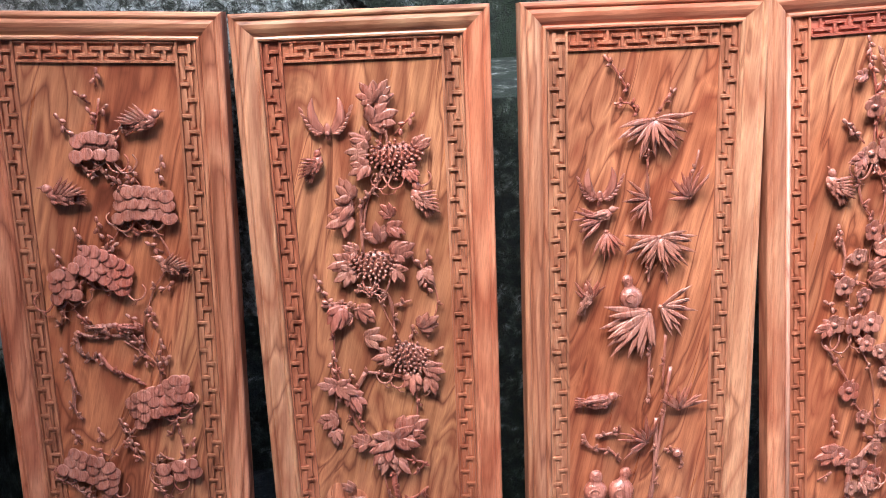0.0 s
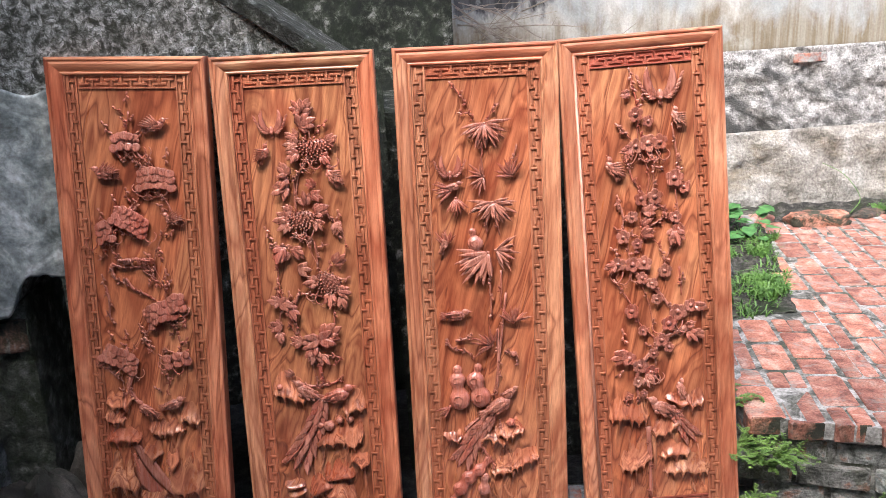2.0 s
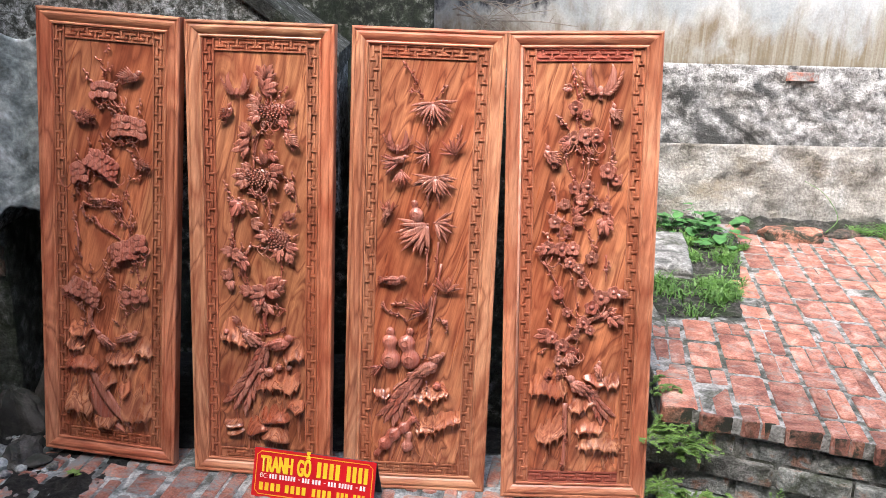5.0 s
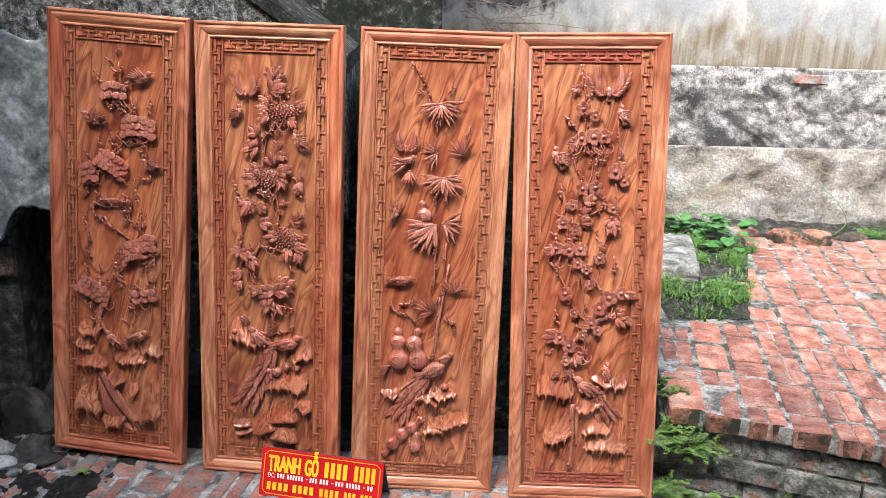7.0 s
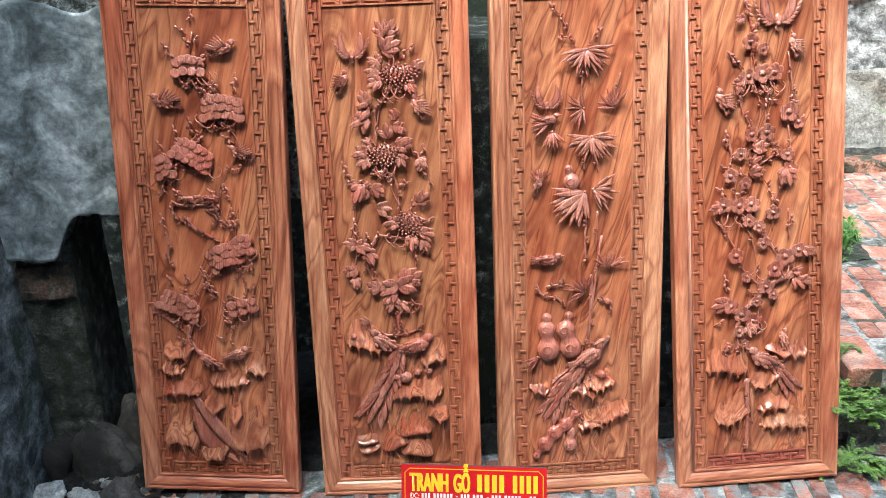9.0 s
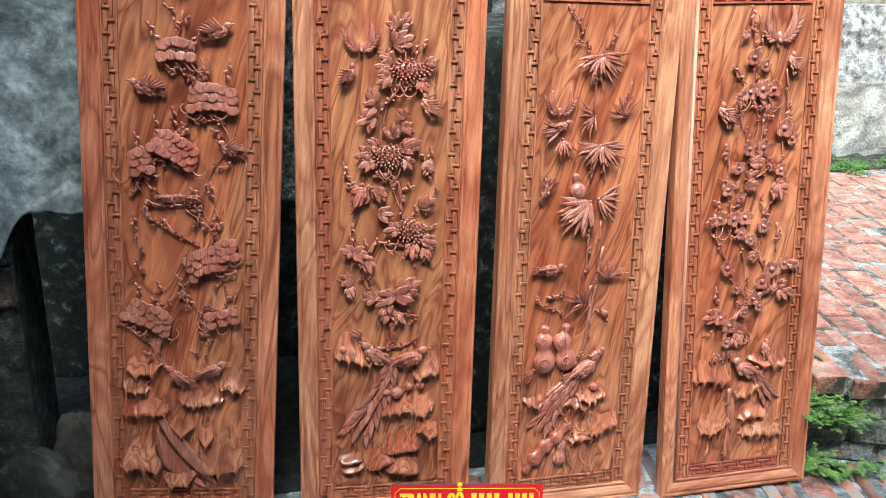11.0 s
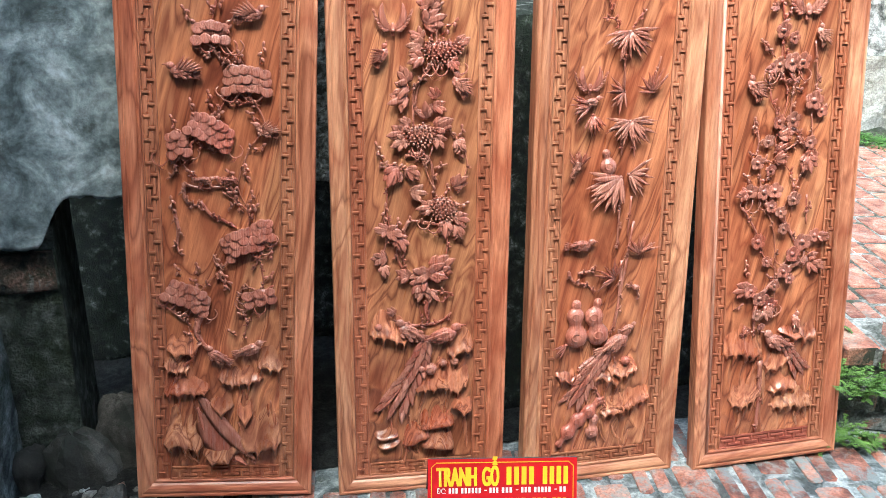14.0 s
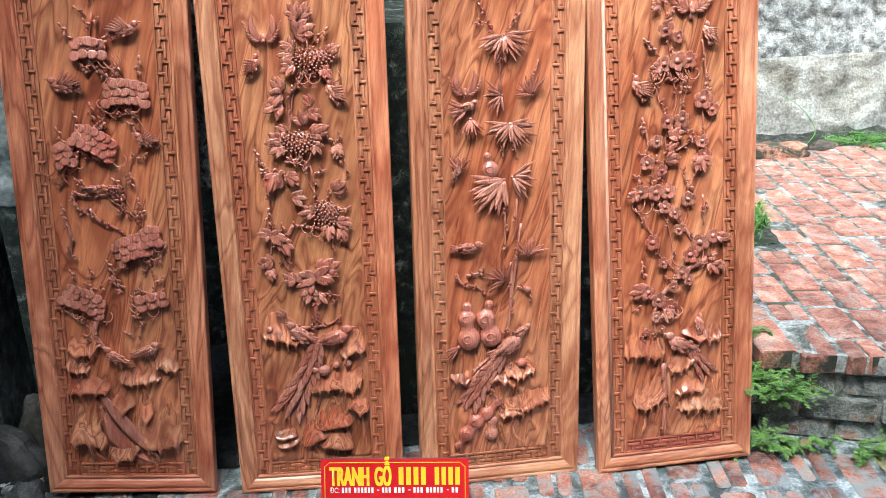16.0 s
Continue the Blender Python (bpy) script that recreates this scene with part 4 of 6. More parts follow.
# ---- carving, one set of motifs for each panel ----
for row in [
    (-0.014, 1.172, 0.081, 0.039, 0, 2), (0.064, 1.073, 0.108, 0.056, 0, 3), (-0.016, 0.956, 0.111, 0.053, 25, 3),
    (0.043, 0.69, 0.092, 0.056, -25, 3), (0.097, 0.721, 0.047, 0.047, -10, 3), (-0.078, 0.553, 0.114, 0.05, 27, 3),
    (0.095, 0.55, 0.044, 0.078, 80, 3), (-0.093, 0.922, 0.056, 0.05, -10, 3),
]:
    pine_cluster(PINE, *row)
for row in [
    (0.002, 1.298, 0.028, -100), (-0.018, 1.232, 0.022, -60), (0.013, 1.238, 0.022, -140), (-0.073, 1.221, 0.047, -60), (0.039, 1.21, 0.031, -120),
    (0.101, 1.15, 0.047, -100), (0.045, 1.131, 0.031, -70), (-0.063, 1.02, 0.025, -80), (-0.023, 1.04, 0.042, -85), (-0.106, 0.981, 0.047, -70),
    (0.059, 0.873, 0.039, -85), (0.073, 0.811, 0.056, -92), (-0.112, 0.793, 0.042, -85), (-0.108, 0.627, 0.031, -70), (-0.059, 0.632, 0.031, -85),
    (0.12, 0.612, 0.028, -130), (0.001, 0.609, 0.039, -60), (0.008, 0.995, 0.033, -150),
]:
    bud_twig(PINE, *row)
for row in [
    (0.078, 1.211, 0.058, 20, 1), (-0.08, 1.082, 0.061, 170, 1), (0.101, 0.956, 0.05, 160, 1), (-0.034, 0.836, 0.042, 0, 0),
    (0.01, 0.837, 0.042, 180, 0), (-0.016, 0.396, 0.061, 150, 0), (0.067, 0.413, 0.064, 20, 0),
]:
    bird_carving(PINE, *row)
for row in [
    (0.113, 0.364, 0.05, 0.036, 3), (0.041, 0.326, 0.086, 0.031, 5), (-0.091, 0.3, 0.092, 0.039, 4), (-0.113, 0.357, 0.05, 0.028, 3),
    (-0.102, 0.158, 0.078, 0.061, 3), (-0.012, 0.119, 0.07, 0.047, 2), (0.087, 0.157, 0.086, 0.072, 3), (-0.007, 0.252, 0.047, 0.036, 1),
    (0.05, 0.228, 0.031, 0.042, 1), (-0.093, 0.409, 0.07, 0.036, 2),
]:
    rock_carving(PINE, *row)
for row in [
    (0.004, [(-0.083, 0.827), (-0.08, 0.791), (-0.06, 0.774), (-0.043, 0.785)]),
    (0.0035, [(-0.083, 0.827), (-0.056, 0.819), (-0.013, 0.819), (0.026, 0.816), (0.034, 0.788), (0.017, 0.762)]),
    (0.0045, [(-0.046, 0.785), (-0.024, 0.755), (0.004, 0.74), (0.037, 0.722)]), (0.0025, [(-0.042, 1.153), (-0.035, 1.126), (-0.014, 1.116)]),
    (0.0035, [(-0.013, 1.147), (-0.003, 1.125), (0.021, 1.101), (0.014, 1.079)]),
    (0.003, [(0.068, 1.046), (0.073, 1.024), (0.048, 1.016), (0.026, 1.028)]),
    (0.003, [(-0.033, 0.949), (-0.053, 0.927), (-0.034, 0.911), (-0.012, 0.913), (0.006, 0.933)]),
    (0.0025, [(-0.116, 0.536), (-0.109, 0.505), (-0.08, 0.497)]), (0.007, [(-0.046, 0.516), (-0.064, 0.461), (-0.05, 0.427), (-0.022, 0.396)]),
]:
    limb(PINE, *row)
for row in [
    (0.0025, [(0.078, 0.568), (0.049, 0.576), (0.046, 0.552), (0.069, 0.546)]), (0.004, [(-0.097, 0.898), (-0.101, 0.862), (-0.111, 0.84)]),
    (0.004, [(-0.107, 0.761), (-0.098, 0.717), (-0.103, 0.673), (-0.09, 0.651)]), (0.003, [(0.071, 0.672), (0.085, 0.65), (0.077, 0.619)]),
    (0.003, [(0.003, 0.586), (-0.01, 0.609), (0.017, 0.564)]),
]:
    limb(PINE, *row)
for row in [
    (0.01, [(-0.067, 0.253), (-0.037, 0.155), (0.053, 0.088)]), (0.007, [(-0.052, 0.261), (-0.013, 0.181), (0.016, 0.124)]),
    (0.006, [(0.034, 0.208), (0.061, 0.126), (0.076, 0.09)]), (0.005, [(-0.085, 0.409), (-0.109, 0.38), (-0.129, 0.344)]),
    (0.005, [(-0.064, 0.398), (-0.095, 0.364), (-0.124, 0.315)]),
]:
    blade(PINE, *row)
for row in [
    (0.046, 1.145, 0.092, 0.05, 0), (0, 0.949, 0.086, 0.053, 0), (0.054, 0.768, 0.078, 0.061, 25),
]:
    stud_bloom(MUM, *row)
for row in [
    (0.001, 1.13, 0.047, 200), (0.065, 1.123, 0.039, -50), (-0.001, 1.153, 0.047, 165), (-0.001, 1.17, 0.042, 140), (0.08, 1.158, 0.042, 25),
    (-0.041, 0.941, 0.047, 215), (-0.041, 0.954, 0.053, 178), (0.033, 0.944, 0.039, -50), (-0.03, 0.974, 0.036, 150), (0.031, 0.969, 0.056, 15),
    (0.023, 0.772, 0.047, 172), (0.081, 0.749, 0.047, -20), (0.06, 0.735, 0.047, -105), (0.088, 0.727, 0.042, -75), (0.016, 1.24, 0.047, 125),
    (0.019, 1.24, 0.05, 72), (0.006, 1.204, 0.064, 28), (-0.034, 1.073, 0.05, 125), (-0.034, 1.06, 0.047, 195), (-0.038, 1.04, 0.056, 212),
    (0.026, 1.018, 0.042, -15),
]:
    lobed_leaf(MUM, *row)
for row in [
    (0.011, 0.991, 0.047, 110), (0.036, 1.038, 0.036, 130), (-0.066, 0.871, 0.056, -115), (-0.034, 0.87, 0.047, -50), (-0.026, 0.813, 0.047, -5),
    (-0.048, 0.852, 0.036, 185),
]:
    lobed_leaf(MUM, *row)
for row in [
    (0.076, 0.825, 0.05, 40), (0.085, 0.934, 0.042, -65), (-0.086, 0.719, 0.042, 165), (-0.086, 0.719, 0.05, -20), (-0.061, 0.701, 0.05, -60),
    (-0.089, 0.65, 0.047, 190), (-0.095, 0.628, 0.036, -80), (0.014, 0.607, 0.058, 195), (0.018, 0.603, 0.067, 20), (0.024, 0.618, 0.075, 18),
    (0.006, 0.588, 0.056, 215), (0.003, 0.573, 0.05, -100), (0.02, 0.558, 0.042, -60), (-0.033, 0.596, 0.047, 150), (-0.068, 0.503, 0.033, 140),
]:
    lobed_leaf(MUM, *row)
for row in [
    (0.081, 1.213, 0.047, -135), (0.096, 0.968, 0.083, -92), (-0.089, 0.783, 0.047, -95), (-0.096, 0.883, 0.039, -10), (0.113, 0.782, 0.036, -160),
    (-0.059, 0.745, 0.028, -90), (0.062, 0.826, 0.028, -90), (-0.11, 0.931, 0.047, -70),
]:
    bud_twig(MUM, *row)
for row in [
    (-0.092, 1.135, 0.047, 60, 1), (0.086, 1.067, 0.053, 120, 1), (-0.033, 0.452, 0.078, 150, 0), (0.057, 0.439, 0.086, 15, 0),
]:
    bird_carving(MUM, *row)
for row in [
    (-0.068, 1.187, 0.086),
]:
    swallow_carving(MUM, *row)
for row in [
    (-0.082, 0.442, 0.078, 0.042, 4), (0.1, 0.391, 0.056, 0.039, 2), (0.035, 0.298, 0.092, 0.047, 5), (0.107, 0.232, 0.044, 0.047, 1),
    (0.042, 0.191, 0.072, 0.036, 0), (0.041, 0.135, 0.072, 0.047, 0), (-0.092, 0.161, 0.05, 0.017, 0), (-0.085, 0.137, 0.047, 0.014, 0),
    (-0.014, 0.153, 0.061, 0.036, 0), (0.094, 0.3, 0.047, 0.05, 3),
]:
    rock_carving(MUM, *row)
for row in [
    (0.055, 0.361, 0.011), (0.085, 0.363, 0.011), (0.023, 0.346, 0.017), (-0.001, 0.349, 0.011), (-0.11, 0.467, 0.01),
]:
    knob_carving(MUM, *row)
for row in [
    (0.004, [(0.019, 1.244), (0.022, 1.198), (0.023, 1.159)]), (0.004, [(0.025, 1.119), (0.005, 1.086), (-0.018, 1.053), (-0.021, 0.971)]),
    (0.003, [(0.022, 1.122), (0.038, 1.105), (0.056, 1.118)]), (0.004, [(-0.04, 0.899), (-0.009, 0.904), (0.022, 0.883), (0.029, 0.801)]),
    (0.003, [(0.031, 0.869), (0.063, 0.878)]), (0.0035, [(0.039, 0.728), (0.004, 0.736), (-0.034, 0.741)]),
    (0.004, [(-0.031, 0.741), (-0.059, 0.686), (-0.06, 0.642), (-0.033, 0.602), (-0.011, 0.596)]),
    (0.003, [(-0.094, 0.76), (-0.087, 0.701), (-0.099, 0.643)]), (0.006, [(0.017, 0.55), (0.011, 0.505), (0.02, 0.474)]),
    (0.004, [(-0.048, 0.475), (-0.012, 0.467), (0.046, 0.473), (0.076, 0.496)]),
]:
    limb(MUM, *row)
for row in [
    (0.003, [(-0.103, 0.875), (-0.055, 0.871), (-0.014, 0.851)]), (0.0025, [(0.034, 0.557), (0.07, 0.549), (0.055, 0.527)]),
]:
    limb(MUM, *row)
for row in [
    (0.012, [(0.004, 0.412), (-0.023, 0.35), (-0.044, 0.294)]), (0.007, [(-0.031, 0.326), (-0.06, 0.263), (-0.079, 0.223)]),
    (0.006, [(-0.038, 0.326), (-0.074, 0.271), (-0.116, 0.231)]), (0.006, [(-0.031, 0.31), (-0.045, 0.254), (-0.057, 0.222)]),
    (0.006, [(-0.061, 0.319), (-0.092, 0.279), (-0.104, 0.255)]), (0.005, [(-0.008, 0.349), (-0.037, 0.318), (-0.061, 0.311)]),
]:
    blade(MUM, *row)
for row in [
    (0.016, 1.188, 0.061, 11, 178, 362), (0.031, 0.975, 0.061, 13, 175, 365), (0.036, 0.842, 0.056, 7, 290, 390), (0.014, 0.836, 0.092, 9, 182, 265),
    (0.009, 1.046, 0.047, 6, 100, 250), (0.086, 1.044, 0.05, 6, 50, 160), (-0.076, 1.016, 0.05, 5, 150, 215), (-0.069, 0.991, 0.044, 6, 230, 320),
    (-0.099, 0.861, 0.042, 5, 60, 130), (0.076, 0.634, 0.05, 7, 20, 140), (0.014, 0.571, 0.05, 6, 70, 200), (-0.111, 0.398, 0.036, 4, 180, 230),
]:
    bamboo_spray(BAMBOO, *row)
for row in [
    (-0.105, 0.871, 0.05, 70, 0), (-0.082, 0.664, 0.064, 0, 0), (0.029, 0.395, 0.092, 30, 0), (0.061, 0.433, 0.042, 20, 0),
    (-0.076, 1.022, 0.047, 10, 0),
]:
    bird_carving(BAMBOO, *row)
for row in [
    (-0.081, 1.049, 0.081),
]:
    swallow_carving(BAMBOO, *row)
for row in [
    (0.076, 0.542, 0.01), (0.061, 0.34, 0.013),
]:
    knob_carving(BAMBOO, *row)
for bulbs in (
    [(-0.086, 0.505, 0.014), (-0.087, 0.474, 0.024), (-0.082, 0.418, 0.031)], [(-0.027, 0.508, 0.012), (-0.036, 0.470, 0.026), (-0.022, 0.420, 0.030)],
    [(-0.027, 0.896, 0.011), (-0.020, 0.862, 0.022)], [(-0.117, 0.112, 0.011), (-0.093, 0.146, 0.022), (-0.067, 0.178, 0.022), (-0.036, 0.200, 0.020), (-0.008, 0.229, 0.013)],
    [(-0.024, 0.140, 0.019), (-0.020, 0.176, 0.014)],
):
    bulb_chain(BAMBOO, bulbs)
tail(BAMBOO, [(0.010, 0.372), (-0.030, 0.318), (-0.066, 0.262)], 0.020, 0.040)
tail(MUM, [(0.012, 0.425), (-0.016, 0.350), (-0.062, 0.262)], 0.036, 0.040)
tail(PLUM, [(0.036, 0.350), (0.062, 0.308), (0.082, 0.280)], 0.022, 0.028)
bm = bmesh.new()
leaf(bm, (-0.064, 0.290), -1.02, 0.235, 0.040, 0.010, 0.012, 0.06, 9, 0.10)
part("palm_leaf", bm, M_CARVE, PINE, "long ribbed leaf", True)
bm = bmesh.new()
leaf(bm, (-0.050, 0.235), -1.42, 0.150, 0.075, 0.014, 0.009, 0.14, 7, 0.35)
part("palm_leaf", bm, M_CARVE, PINE, "broad lobed leaf", True)
for row in [
    (-0.107, 0.301, 0.047, 0.025, 2), (0.006, 0.29, 0.07, 0.033, 3), (0.056, 0.306, 0.07, 0.031, 4), (0.085, 0.216, 0.086, 0.036, 6),
    (0.035, 0.192, 0.061, 0.031, 3),
]:
    rock_carving(BAMBOO, *row)
for row in [
    (0.0025, [(-0.074, 1.302), (-0.05, 1.272), (-0.028, 1.236)]), (0.002, [(-0.055, 1.218), (-0.028, 1.217), (-0.011, 1.196)]),
    (0.002, [(0.058, 1.239), (0.04, 1.224), (0.027, 1.196)]), (0.0032, [(0.008, 1.151), (0.007, 1.1)]), (0.0028, [(0.021, 1.15), (0.021, 1.124)]),
    (0.0032, [(0.014, 0.937), (0.012, 0.889)]), (0.0032, [(0.039, 0.936), (0.048, 0.884)]),
    (0.0032, [(0.018, 0.786), (0.016, 0.721), (0.018, 0.648)]), (0.003, [(0.048, 0.785), (0.043, 0.677)]),
    (0.0035, [(0.059, 0.72), (0.035, 0.544), (0.014, 0.408)]), (0.004, [(0.033, 0.618), (0.03, 0.499), (0.024, 0.423)]),
    (0.0035, [(-0.113, 0.597), (-0.098, 0.57), (-0.055, 0.555), (-0.04, 0.532)]), (0.0035, [(-0.087, 0.59), (-0.056, 0.595), (-0.038, 0.603)]),
]:
    limb(BAMBOO, *row)
for row in [
    (0.003, [(0.049, 0.551), (0.076, 0.542), (0.089, 0.508)]), (0.002, [(0.103, 1.129), (0.086, 1.062)]),
    (0.004, [(-0.033, 0.285), (-0.005, 0.236), (0.014, 0.203)]), (0.002, [(0.028, 0.353), (0.035, 0.313)]),
]:
    limb(BAMBOO, *row)
for row in [
    (0.012, [(0.007, 0.377), (-0.036, 0.325), (-0.08, 0.24)]), (0.008, [(-0.0, 0.37), (-0.021, 0.308), (-0.043, 0.254)]),
    (0.007, [(-0.022, 0.355), (-0.066, 0.31), (-0.102, 0.225)]), (0.006, [(-0.011, 0.37), (-0.051, 0.341), (-0.073, 0.319)]),
]:
    blade(BAMBOO, *row)
for row in [
    (-0.023, 1.181, 0.018), (0.01, 1.161, 0.014), (0.008, 1.102, 0.021), (0.039, 1.103, 0.019), (-0.026, 1.096, 0.018), (0.074, 1.003, 0.021),
    (0.1, 0.976, 0.015), (-0.019, 0.953, 0.017), (0.018, 0.957, 0.019), (-0.046, 0.906, 0.015), (-0.074, 0.853, 0.017), (-0.036, 0.831, 0.014),
    (0.071, 0.898, 0.015), (0.08, 0.863, 0.015), (-0.091, 0.778, 0.018), (-0.053, 0.775, 0.019), (-0.019, 0.776, 0.018), (0.037, 0.75, 0.017),
    (0.068, 0.632, 0.021), (0.103, 0.647, 0.017), (0.04, 0.601, 0.019),
]:
    blossom(PLUM, *row)
for row in [
    (-0.061, 0.643, 0.018), (-0.027, 0.734, 0.015), (0.01, 0.673, 0.014), (0.019, 0.555, 0.017), (-0.045, 0.485, 0.019), (-0.015, 0.464, 0.018),
    (-0.074, 0.508, 0.017), (-0.054, 0.44, 0.014), (-0.001, 0.718, 0.014), (-0.032, 0.585, 0.013), (0.037, 0.533, 0.013), (-0.006, 0.518, 0.013),
    (-0.039, 0.405, 0.01), (-0.08, 0.398, 0.01),
]:
    blossom(PLUM, *row)
for row in [
    (-0.039, 1.091, 0.039, 200), (-0.043, 1.083, 0.036, 250), (-0.013, 0.917, 0.047, 15), (-0.018, 0.877, 0.042, 40), (-0.02, 0.856, 0.044, 5),
    (0.069, 0.861, 0.053, -100), (0.072, 0.857, 0.05, -70), (-0.078, 0.517, 0.061, 185), (-0.025, 0.459, 0.042, -50), (0.098, 0.571, 0.042, -60),
    (0.112, 0.57, 0.039, -25), (0.117, 0.646, 0.039, -15), (-0.035, 1.237, 0.033, 190), (-0.098, 0.776, 0.042, 200), (0.09, 0.589, 0.033, 20),
    (-0.03, 0.447, 0.033, -80),
]:
    lobed_leaf(PLUM, *row)
for row in [
    (-0.033, 1.3, 0.07, -80), (-0.007, 1.203, 0.022, -150), (-0.075, 1.158, 0.047, -50), (0.089, 1.063, 0.047, -95), (0.03, 1.035, 0.022, -30),
    (0.096, 1.026, 0.019, -160), (-0.083, 0.964, 0.042, -90), (-0.106, 0.822, 0.033, -40), (0.028, 0.807, 0.047, -60), (-0.053, 0.804, 0.025, 0),
    (0.087, 0.735, 0.036, -95), (-0.089, 0.589, 0.047, -80), (-0.024, 0.545, 0.025, -50), (-0.095, 0.47, 0.025, -140),
]:
    bud_twig(PLUM, *row)
for row in [
    (0.086, 1.167, 0.047, 110, 1), (-0.094, 1.043, 0.056, 120, 1), (0.066, 0.41, 0.05, 100, 0), (0.011, 0.356, 0.083, 155, 0),
]:
    bird_carving(PLUM, *row)
for row in [
    (0.047, 1.217, 0.119),
]:
    swallow_carving(PLUM, *row)
for row in [
    (-0.082, 0.335, 0.092, 0.05, 5), (0.024, 0.293, 0.072, 0.039, 4), (0.067, 0.367, 0.072, 0.022, 1), (0.108, 0.362, 0.042, 0.036, 2),
    (-0.069, 0.199, 0.078, 0.047, 5), (0.044, 0.217, 0.07, 0.036, 3), (0.075, 0.164, 0.106, 0.042, 6),
]:
    rock_carving(PLUM, *row)
for row in [
    (0.0025, [(-0.03, 1.289), (-0.018, 1.217), (-0.012, 1.143), (-0.006, 1.109)]), (0.0025, [(-0.072, 1.158), (-0.036, 1.115)]),
    (0.0025, [(-0.049, 1.078), (-0.04, 1.01), (-0.014, 0.972)]), (0.0025, [(0.006, 1.086), (0.023, 1.058), (0.021, 1.02), (0.017, 0.965)]),
    (0.0025, [(0.076, 1.151), (0.085, 1.063), (0.09, 1.015)]), (0.003, [(-0.083, 0.964), (-0.069, 0.908), (-0.068, 0.87), (-0.026, 0.848)]),
    (0.004, [(0.0, 0.938), (0.04, 0.925), (0.043, 0.897), (0.002, 0.874)]), (0.005, [(0.04, 0.911), (0.066, 0.885), (0.075, 0.861)]),
    (0.006, [(-0.041, 0.743), (0.005, 0.703), (0.034, 0.666), (0.053, 0.635)]),
    (0.008, [(0.091, 0.581), (0.041, 0.563), (0.002, 0.528), (-0.038, 0.49)]),
]:
    limb(PLUM, *row)
for row in [
    (0.006, [(-0.038, 0.49), (-0.057, 0.442), (-0.05, 0.373)]), (0.0025, [(-0.105, 0.736), (-0.061, 0.663), (-0.039, 0.605), (0.005, 0.557)]),
    (0.0025, [(0.079, 0.757), (0.081, 0.677)]), (0.007, [(-0.029, 0.302), (-0.029, 0.2), (-0.032, 0.088)]),
    (0.003, [(-0.08, 0.408), (-0.091, 0.375), (-0.073, 0.402)]), (0.003, [(-0.019, 1.076), (-0.005, 1.055), (0.02, 1.058)]),
]:
    limb(PLUM, *row)
for row in [
    (0.008, [(0.038, 0.348), (0.065, 0.303), (0.087, 0.267)]), (0.006, [(0.041, 0.351), (0.076, 0.31), (0.101, 0.282)]),
    (0.006, [(0.031, 0.344), (0.057, 0.296), (0.072, 0.259)]),
]:
    blade(PLUM, *row)
for x, z in ((0.005, 1.095), (-0.05, 0.765), (0.06, 0.615), (-0.03, 0.47)):
    rootlets(PLUM, x, z, 0.08, 0.03, 0.0, random.Random(int(z * 1e3)), 3)
# thin stems winding between the motifs, and small buds on the bare wood
STEMS = {
    "pine": (PINE, [(-0.01, 1.25), (0.0, 1.16), (0.05, 1.09), (0.02, 1.02), (-0.03, 0.97), (-0.09, 0.91), (-0.05, 0.84)], [(0.01, 0.81), (0.06, 0.76), (0.05, 0.69), (0.01, 0.63), (-0.05, 0.57), (-0.08, 0.50), (-0.06, 0.43)], [(0.09, 0.72), (0.10, 0.64), (0.095, 0.56), (0.07, 0.49), (0.04, 0.44)], [(0.06, 1.05), (0.09, 0.98), (0.07, 0.90), (0.05, 0.83), (0.06, 0.77)]),
    "mum": (MUM, [(0.02, 1.24), (0.03, 1.15), (0.0, 1.06), (-0.01, 0.96), (0.02, 0.87), (0.05, 0.78)], [(0.05, 0.77), (0.07, 0.68), (0.04, 0.62), (0.0, 0.56), (0.01, 0.48)], [(-0.08, 0.86), (-0.09, 0.76), (-0.07, 0.68), (-0.04, 0.61)], [(0.09, 0.95), (0.10, 0.87), (0.08, 0.80)]),
    "plum": (PLUM, [(-0.02, 1.22), (-0.01, 1.10), (0.01, 1.0), (-0.01, 0.90), (0.02, 0.80), (0.05, 0.70)], [(0.08, 0.98), (0.07, 0.88), (0.05, 0.79), (0.02, 0.72)], [(-0.07, 0.86), (-0.05, 0.76), (-0.02, 0.66), (-0.01, 0.55), (0.0, 0.46)]),
}
for kind, (panel, *lines) in STEMS.items():
    rnd = random.Random(len(kind) * 31)
    for pts in lines:
        limb(panel, 0.0019, [(x + rnd.uniform(-0.012, 0.012), z + rnd.uniform(-0.012, 0.012)) for x, z in pts])
        for x, z in pts[:: 1 if panel is PINE else 3]:
            s = rnd.choice((-1, 1))
            bud_twig(panel, max(-0.118, min(0.118, x + s * rnd.uniform(0.02, 0.035))), z + rnd.uniform(0.005, 0.03), rnd.uniform(0.022, 0.036), -90 + s * -rnd.uniform(25, 55))

# ---- sign ----
M_RED = Mat("red sign film").done((0.66, 0.010, 0.018), 0.32, 0.2)
M_YELLOW = Mat("yellow sign film").done((0.90, 0.62, 0.03), 0.4)
M_WHITE = Mat("white sign film").done((0.85, 0.80, 0.80), 0.4)
M_BACK = Mat("dark sign board").done((0.06, 0.075, 0.09), 0.5)
SIGN_H = 0.150
FOLD = math.atan2(0.050, 0.142)
sign = thing("table_sign", pose(0.259, 1.247, 0.004, 0, 0, -12), "red folded shop sign with yellow lettering standing on the ground", "sign")


